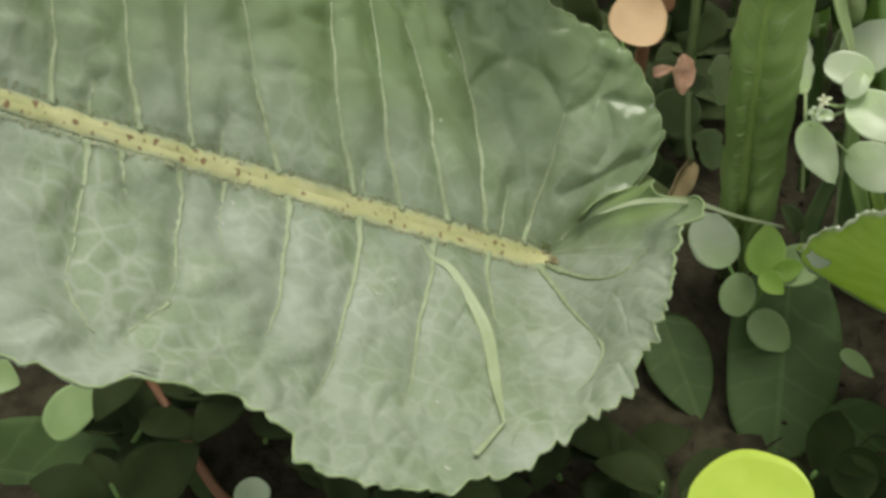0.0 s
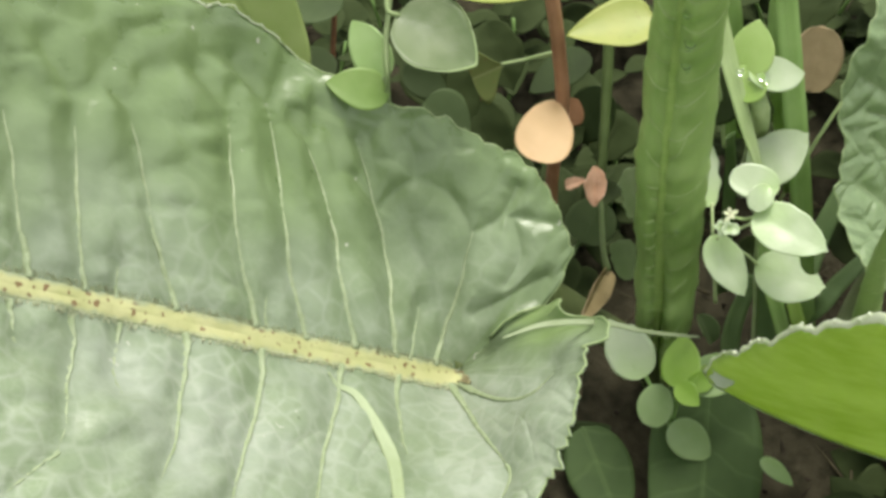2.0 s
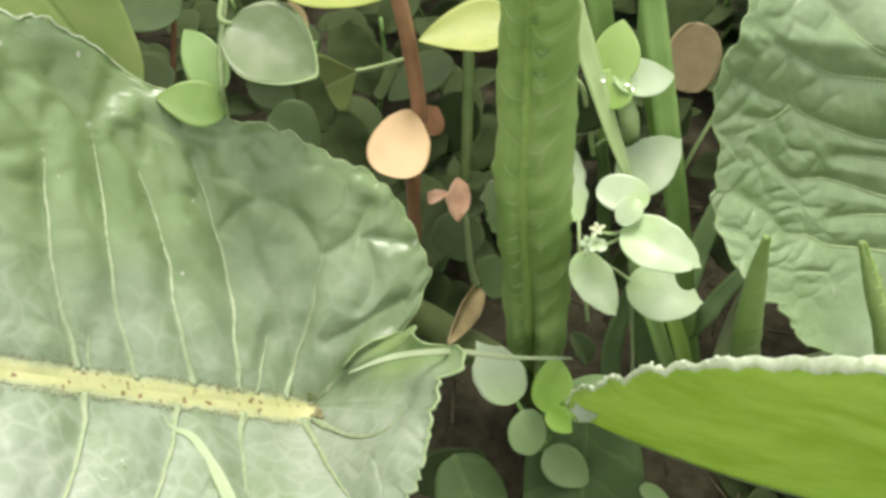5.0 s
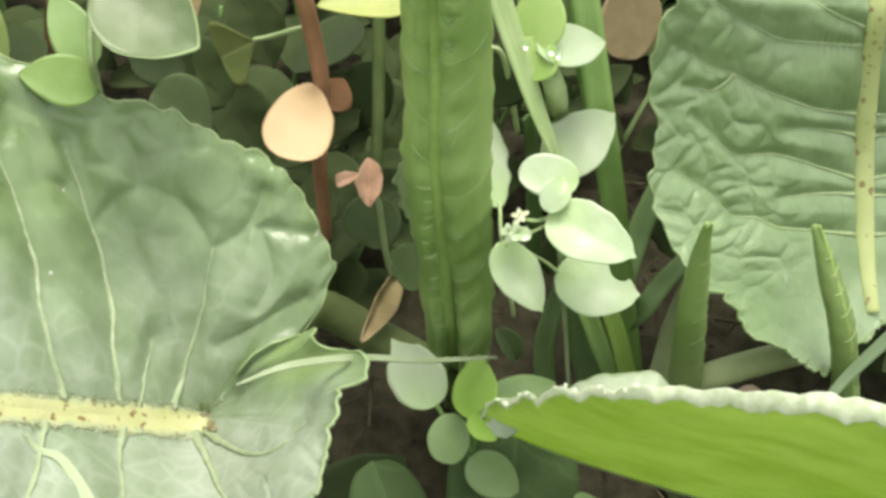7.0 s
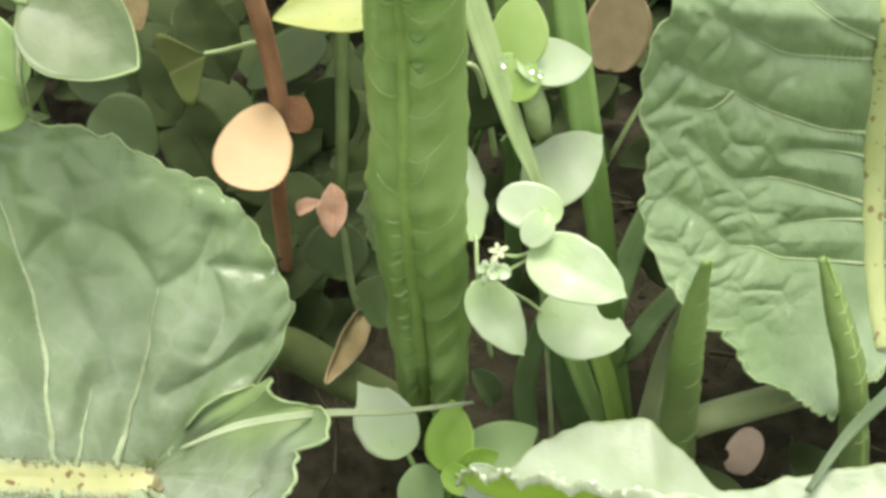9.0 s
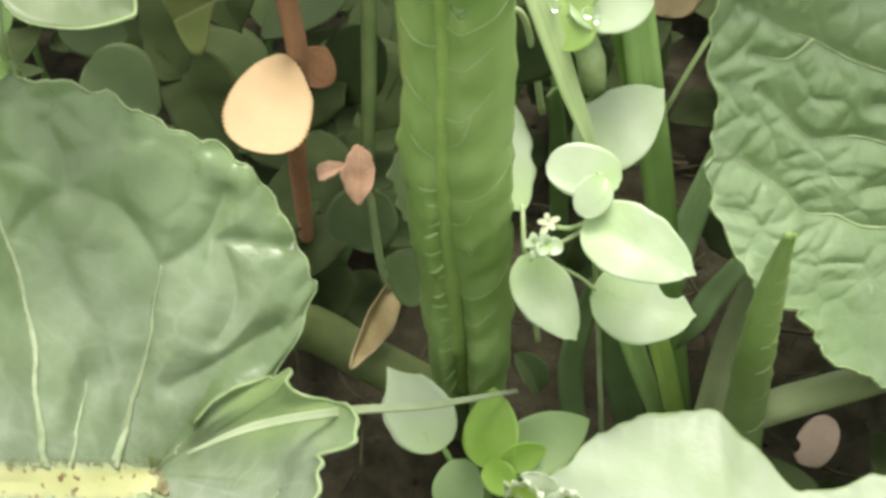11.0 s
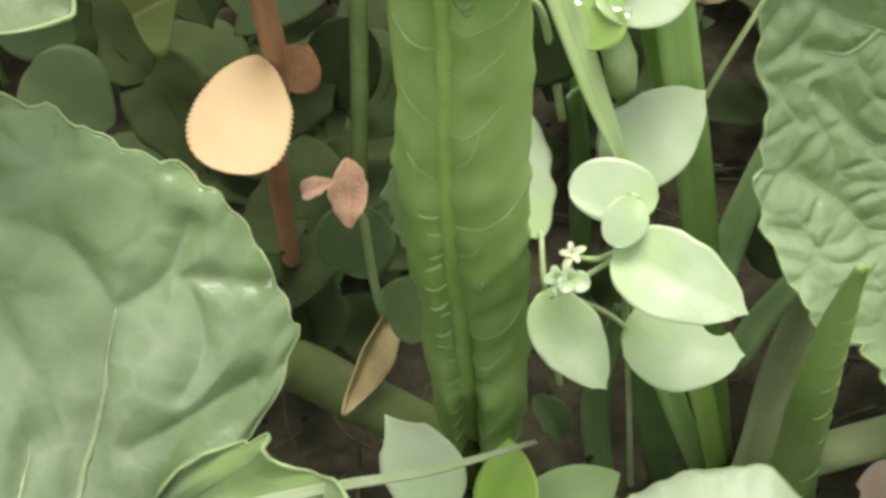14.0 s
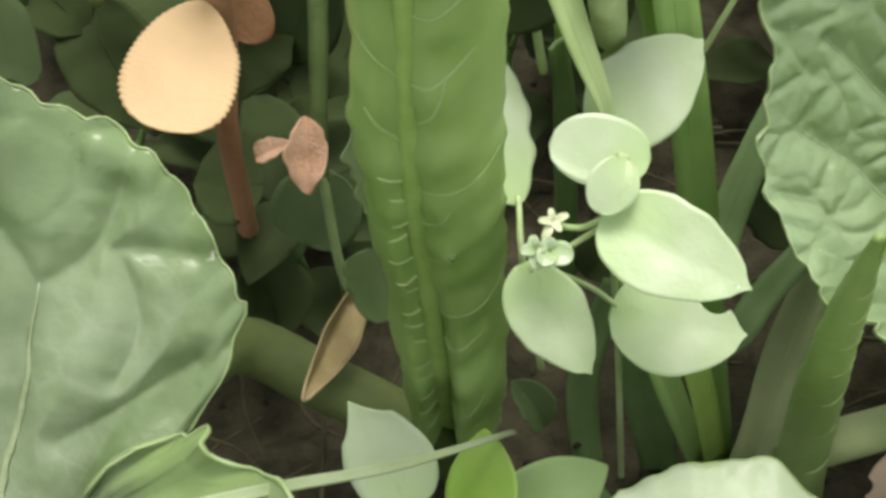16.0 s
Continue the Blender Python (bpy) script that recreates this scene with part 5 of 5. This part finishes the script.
# ---- grass ----
GR = [
    ([at(15.5, -18.8, -58.0), at(8.0, 5.7, -14.0), at(2.3, 19.1, -2.0), at(-2.5, 30.9, 6.0), at(-5.8, 39.9, 12.0)], (0.8, 1.6, 3.8, 4.8, 4.8), GRASS_PALE, dirn(0.6, 0.2, 1)),
    ([at(25.5, -35.4, -60.0), at(21.6, -16.4, -44.0), at(18.0, 2.6, -28.0), at(14.2, 19.1, -14.0), at(10.1, 41.5, -4.0), at(7.4, 53.1, 6.0), at(6.1, 62.8, 16.0)], (4, 4.5, 4.6, 4.8, 4.8, 4.4, 3.6), GRASS, dirn(0.1, 0, 1)),
    ([at(22.4, -34.8, -56.0), at(15.1, -20.3, -34.0), at(10.8, -8.8, -26.0), at(8.1, 4.8, -18.0)], (3.6, 3.8, 3.4, 3.0), GRASS, dirn(0.4, 0, 1)),
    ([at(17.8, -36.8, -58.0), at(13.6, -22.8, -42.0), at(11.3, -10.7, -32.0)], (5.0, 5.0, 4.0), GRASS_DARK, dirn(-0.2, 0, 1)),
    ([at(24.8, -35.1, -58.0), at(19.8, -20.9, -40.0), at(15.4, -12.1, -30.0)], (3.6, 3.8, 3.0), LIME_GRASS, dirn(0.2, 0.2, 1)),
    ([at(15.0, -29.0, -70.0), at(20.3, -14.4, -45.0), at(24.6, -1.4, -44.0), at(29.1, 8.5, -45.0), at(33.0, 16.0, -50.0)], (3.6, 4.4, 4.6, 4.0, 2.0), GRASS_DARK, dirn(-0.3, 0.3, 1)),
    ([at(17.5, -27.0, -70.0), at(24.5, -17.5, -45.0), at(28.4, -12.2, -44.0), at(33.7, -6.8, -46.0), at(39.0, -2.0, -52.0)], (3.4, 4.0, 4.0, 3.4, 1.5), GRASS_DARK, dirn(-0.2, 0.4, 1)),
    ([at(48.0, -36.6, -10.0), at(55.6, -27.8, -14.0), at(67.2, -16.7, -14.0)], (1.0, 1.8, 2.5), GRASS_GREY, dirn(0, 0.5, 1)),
    # a leaf petiole, built as a ribbon along with the grass
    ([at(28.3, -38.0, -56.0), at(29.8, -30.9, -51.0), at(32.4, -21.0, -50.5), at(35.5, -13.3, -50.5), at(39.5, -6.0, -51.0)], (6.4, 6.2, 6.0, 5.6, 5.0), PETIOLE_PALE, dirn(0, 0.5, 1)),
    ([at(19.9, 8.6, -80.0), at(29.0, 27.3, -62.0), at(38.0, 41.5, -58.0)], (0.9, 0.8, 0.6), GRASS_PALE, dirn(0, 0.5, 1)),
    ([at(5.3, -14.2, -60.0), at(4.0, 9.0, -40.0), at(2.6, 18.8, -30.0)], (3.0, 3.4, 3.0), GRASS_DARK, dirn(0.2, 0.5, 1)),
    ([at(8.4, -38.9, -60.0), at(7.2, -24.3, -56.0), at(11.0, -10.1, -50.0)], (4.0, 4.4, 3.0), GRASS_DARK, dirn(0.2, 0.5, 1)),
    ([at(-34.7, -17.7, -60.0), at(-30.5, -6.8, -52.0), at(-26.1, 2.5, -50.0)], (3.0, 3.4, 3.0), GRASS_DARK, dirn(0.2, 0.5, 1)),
    ([at(6.3, 21.1, -60.0), at(3.3, 41.6, -40.0), at(-1.1, 60.6, -30.0)], (5.0, 5.4, 5.0), GRASS, dirn(0.2, 0.2, 1)),
    ([at(21.2, 9.9, -66.0), at(12.2, 34.2, -30.0), at(11.2, 57.8, -16.0)], (4.0, 4.4, 4.0), GRASS, dirn(-0.3, 0.2, 1)),
]
def grass(pts, wd, mat, fc, label, fold=0.25):
    me, m = ribbon_mesh(pts, [x * 0.001 for x in wd], fc, fold)
    g = thing("grass_blade", pts[0], label, "grass", "grass blades")
    part("blade", me, mat, g, "", m)
    me, m = tube_mesh(pts, [max(0.00005, x * 0.00002) for x in wd], 26, 6, 0.8, face=fc)
    part("midrib", me, mat, g, "", m)


for pts, wd, mat, fc in GR:
    grass(pts, wd, mat, fc, "broad pale olive leaf petiole low in the shade" if mat is PETIOLE_PALE else "green grass blade rising between the leaves")
grass([at(-41.9, -25.7, 26.0), at(-34.2, -22.9, 24.0), at(-24.3, -22.2, 16.0), at(-14.7, -23.6, 0.0), at(-2.7, -24.3, -22.0)], (0.3, 1.1, 1.1, 1.0, 0.5), GRASS_DRY, dirn(0, 0.4, 1), "thin pale dry grass blade lying across the leaf")
LYING_AT = ((-22.3, -0.3), (-20.2, -2.5), (-17.0, -5.4), (-10.2, -16.0), (-6.5, -24.1), (-3.9, -30.5), (-8.0, -35.4))
LYING = [dock_at(x, y, 0.35 + 0.12 * k) for k, (x, y) in enumerate(LYING_AT)]
grass(LYING[:-1], (0.25, 0.9, 1.5, 2.6, 2.0, 0.5), GRASS_DRY, dirn(0, 0.5, 1), "pale green pointed grass blade lying on the dock leaf", 0.06)
grass([LYING[-2], LYING[-1]], (0.5, 1.0), GRASS_DRY, dirn(0, 0.5, 1), "short folded grass end on the dock leaf")

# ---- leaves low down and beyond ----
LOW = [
    (at(1.5, -32.0, -40.0), at(-0.7, -73.2, -28.0), 24, dirn(0, 0.3, 1), dict(p=0.35, q=0.4, cup=0.1), BROAD_DARK, "broad green dock leaf low down, darkened in colour for shade"),
    (at(-25.7, -45.1, -40.0), at(-16.2, -66.5, -32.0), 14, dirn(0, 0.3, 1), dict(OV), BROAD_DARK, "green leaf low down, darkened in colour for shade"),
    (at(10.5, -61.2, -30.0), at(27.3, -74.3, -22.0), 14, dirn(0, 0.3, 1), dict(OV), BROAD_DARK, "green leaf low down, dulled in colour for shade"),
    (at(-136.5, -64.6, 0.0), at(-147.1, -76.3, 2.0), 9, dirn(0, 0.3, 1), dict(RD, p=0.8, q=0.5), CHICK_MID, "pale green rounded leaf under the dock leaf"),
    (at(-134.8, -70.2, -10.0), at(-130.5, -81.1, -10.0), 10, dirn(0, 0.3, 1), dict(OV), CHICK_DARK, "green rounded leaf under the dock leaf, dulled in colour for shade"),
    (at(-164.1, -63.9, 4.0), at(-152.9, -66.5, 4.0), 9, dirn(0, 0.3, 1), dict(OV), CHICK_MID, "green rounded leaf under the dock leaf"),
    (at(-33.8, -74.1, -28.0), at(-21.9, -78.6, -24.0), 10, dirn(0, 0.3, 1), dict(OV), BROAD_DARK, "green leaf low down, darkened in colour for shade"),
    (at(6.7, -79.2, -20.0), at(17.2, -75.5, -16.0), 10, dirn(0, 0.3, 1), dict(OV), CHICK_DARK, "green leaf low down, dulled in colour for shade"),
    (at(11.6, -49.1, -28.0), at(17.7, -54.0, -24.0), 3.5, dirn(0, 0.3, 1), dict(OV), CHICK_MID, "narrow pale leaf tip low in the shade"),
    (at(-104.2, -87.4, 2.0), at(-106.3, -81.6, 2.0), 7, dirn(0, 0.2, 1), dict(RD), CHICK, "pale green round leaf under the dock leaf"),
    (at(-172.4, -86.1, -16.0), at(-116.0, -89.6, -14.0), 26, dirn(0, 0.2, 1), dict(p=0.4, q=0.5, cup=0.1), BROAD_DARK, "large green leaf low down, darkened in colour for shade"),
    (at(-86.5, 22.0, -4.0), at(-112.0, 59.0, 34.0), 21, dirn(0.2, 0.1, 1), dict(p=0.45, q=0.5, cup=0.12, fold=0.1, wave=0.012, waves=2.0, nu=50, nv=20), LIME_DULL, "broad light green dock leaf behind the large leaf"),
    (at(21.7, 31.2, -50.0), at(23.6, 45.1, -44.0), 11.5, dirn(0, 0, 1), dict(p=0.45, q=0.45, cup=0.15), TAN, "round tan dead leaf on the soil"),
    (at(43.1, -38.8, -44.0), at(45.1, -30.3, -40.0), 6.0, dirn(0, 0, 1), dict(p=0.45, q=0.45, cup=0.2, bite=(0.35, 0.13, 1, 0.3)), PETAL, "small round beige fallen petal"),
    (at(-2.9, -19.7, -28.0), at(0.8, -25.5, -31.0), 4.2, dirn(0.6, 0, 1), dict(p=0.5, q=0.5, fold=0.8, ragged=0.2, arch=0.08), SHADE_MID, "small dark folded leaf beside the young leaf"),
    (at(-29.0, -66.4, 104.0), at(-12.7, -64.9, 110.0), 16.5, dirn(0, 0.4, 1), dict(p=0.5, q=0.5, cup=0.1), LIME_BRIGHT, "bright lime green leaf tip catching the light"),
]

for base, tip, width, fc, opt, mat, label in LOW:
    o = dict(opt)
    mat = o.pop("mat", mat)
    L = (tip - base).length
    me = leaf_mesh(L, width * 0.001, seed=base.x * 700, **o)
    lf = thing("leaf", base, label, "leaf")
    m = frame_of(base, tip, fc)
    part("blade", me, mat, lf, "", m)
    if mat is not LIME_DULL and mat is not LIME_BRIGHT:
        rib_of(lf, o, L, m, mat, 0.0003 if width > 12 else 0.00008)

# leaves in the gaps between the plants, their colour darkened for shade
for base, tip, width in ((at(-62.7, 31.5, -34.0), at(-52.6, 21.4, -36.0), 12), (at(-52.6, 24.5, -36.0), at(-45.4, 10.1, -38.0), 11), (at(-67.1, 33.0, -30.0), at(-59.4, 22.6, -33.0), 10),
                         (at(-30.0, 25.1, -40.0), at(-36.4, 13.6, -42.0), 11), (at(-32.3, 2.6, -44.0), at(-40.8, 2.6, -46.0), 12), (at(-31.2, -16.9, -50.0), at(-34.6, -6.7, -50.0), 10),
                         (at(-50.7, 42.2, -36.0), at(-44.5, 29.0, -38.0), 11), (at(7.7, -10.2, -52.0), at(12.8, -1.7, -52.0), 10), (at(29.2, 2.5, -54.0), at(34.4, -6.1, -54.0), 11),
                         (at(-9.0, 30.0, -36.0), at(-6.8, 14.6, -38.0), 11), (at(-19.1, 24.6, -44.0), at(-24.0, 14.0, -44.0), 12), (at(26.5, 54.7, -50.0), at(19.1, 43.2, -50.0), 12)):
    lf = thing("leaf", base, "green weed leaf between the plants, deep shade put into its colour", "leaf")
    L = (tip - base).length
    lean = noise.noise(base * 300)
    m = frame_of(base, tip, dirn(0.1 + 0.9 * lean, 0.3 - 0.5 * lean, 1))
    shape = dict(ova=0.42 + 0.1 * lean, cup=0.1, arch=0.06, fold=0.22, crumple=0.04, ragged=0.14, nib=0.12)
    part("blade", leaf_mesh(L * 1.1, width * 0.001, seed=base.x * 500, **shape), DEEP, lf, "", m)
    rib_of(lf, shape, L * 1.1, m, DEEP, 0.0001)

# a red stem under the large leaf
plant = thing("weed_stem", at(-110.0, -90.3, -14.0), "bare reddish weed stem under the dock leaf", "stem")
stems(plant, [([at(-129.7, -62.9, -2.0), at(-123.2, -71.6, -4.0), at(-118.8, -80.9, -8.0), at(-111.2, -90.3, -14.0), at(-95.8, -95.4, -24.0)], (0.9, 1.0, 1.1, 1.1, 1.1))], RED)

# low weeds between the plants, leaf colour darkened for shade: one built, rest copies
rng = random.Random(11)
weeds = []
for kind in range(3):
    wd = thing("low_weed", Vector((0, 0, 0)), "low green weed with rounded leaves, coloured dark for shade", "plant", "low weeds")
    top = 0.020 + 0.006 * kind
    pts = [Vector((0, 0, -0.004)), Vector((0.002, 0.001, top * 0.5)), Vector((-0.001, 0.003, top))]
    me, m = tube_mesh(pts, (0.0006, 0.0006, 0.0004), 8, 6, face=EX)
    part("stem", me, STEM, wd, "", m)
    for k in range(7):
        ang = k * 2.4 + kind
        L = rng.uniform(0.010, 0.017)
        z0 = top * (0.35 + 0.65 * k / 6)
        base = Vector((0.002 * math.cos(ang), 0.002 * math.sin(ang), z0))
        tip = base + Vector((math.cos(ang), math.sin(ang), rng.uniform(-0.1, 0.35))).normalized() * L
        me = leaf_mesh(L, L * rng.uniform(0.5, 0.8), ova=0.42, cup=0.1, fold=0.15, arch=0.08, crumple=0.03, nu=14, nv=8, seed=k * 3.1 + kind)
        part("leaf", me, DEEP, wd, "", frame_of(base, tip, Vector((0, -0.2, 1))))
    weeds.append(wd)
spots = []
BARE = (-0.004, 0.060, -0.002, 0.050)  # trodden bare soil beside the young leaf
CLEAR = [at(1.7, -43.1, -40.0), at(0.4, -58.9, -36.0), at(-0.4, -71.8, -32.0), at(-21.5, -54.5, -38.0), at(-10.0, -39.6, -30.0)]
for k in range(900):
    x, y = rng.uniform(-0.15, 0.11), rng.uniform(-0.10, 0.17)
    if len(spots) >= 120:
        break
    q = Vector((x, y, 0.012))
    if any((q - o).length < 0.026 for o in CLEAR) or (BARE[0] < x < BARE[1] and BARE[2] < y < BARE[3]):
        continue
    if any((x - u) ** 2 + (y - v) ** 2 < 0.00012 for u, v in spots):
        continue
    spots.append((x, y))
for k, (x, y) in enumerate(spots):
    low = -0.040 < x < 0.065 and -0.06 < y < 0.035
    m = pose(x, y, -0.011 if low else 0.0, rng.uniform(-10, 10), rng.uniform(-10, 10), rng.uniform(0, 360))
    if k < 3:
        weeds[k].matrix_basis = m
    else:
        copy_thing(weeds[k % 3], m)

# crumbs and bits of dry litter on the soil
def litter():
    verts, faces = [], []
    rnd = random.Random(21)
    for k in range(700):
        c = Vector((rnd.uniform(-0.12, 0.12), rnd.uniform(-0.09, 0.16), 0.001))
        s = rnd.uniform(0.0004, 0.0011)
        n_ = len(verts)
        long = rnd.random() < 0.3
        ang = rnd.uniform(0, 6.28)
        ax, ay = Vector((math.cos(ang), math.sin(ang), 0)), Vector((-math.sin(ang), math.cos(ang), 0))
        ext = (s * (4 if long else 1), s * (0.3 if long else 0.8), s * (0.4 if long else 0.7))
        for k in range(3):
            for sg in (1, -1):
                d = [rnd.uniform(-0.3, 0.3) for q in range(3)]
                d[k] = sg * rnd.uniform(0.7, 1.1)
                verts.append(c + ax * d[0] * ext[0] + ay * d[1] * ext[1] + Vector((0, 0, d[2] * ext[2] + 0.002)))
        for i in (0, 1):
            for j in (2, 3):
                for l in (4, 5):
                    faces.append((n_ + i, n_ + j, n_ + l) if (i + j + l) % 2 == 0 else (n_ + i, n_ + l, n_ + j))
    single("soil_crumbs", mesh_of("soil_crumbs", verts, faces), LITTER, Matrix.Identity(4), "loose soil crumbs and dry plant litter on the ground", "litter", kind="stuff")


litter()


# dry straws lying tangled on the soil
def straws():
    verts, faces = [], []
    rnd = random.Random(8)
    for k in range(260):
        p = Vector((rnd.uniform(-0.06, 0.09), rnd.uniform(-0.08, 0.07), rnd.uniform(0.003, 0.012)))
        if any((p - o).length < 0.022 for o in CLEAR):
            continue
        ang = rnd.uniform(0, 6.28)
        d = Vector((math.cos(ang), math.sin(ang), rnd.uniform(-0.15, 0.25))) * rnd.uniform(0.008, 0.024)
        bend = Vector((-d.y, d.x, 0)) * rnd.uniform(-0.15, 0.15)
        r = rnd.uniform(0.00012, 0.0004)
        me, m = tube_mesh([p - d * 0.5, p + bend, p + d * 0.5], (r, r, r * 0.4), 6, 4)
        n_ = len(verts)
        off = m.translation
        verts += [v.co + off for v in me.vertices]
        faces += [tuple(n_ + i for i in f.vertices) for f in me.polygons]
        bpy.data.meshes.remove(me)
    single("dry_straw", mesh_of("dry_straw", verts, faces), STRAW, Matrix.Identity(4), "thin dull brown dry straws tangled on the soil", "straw", kind="stuff")


straws()
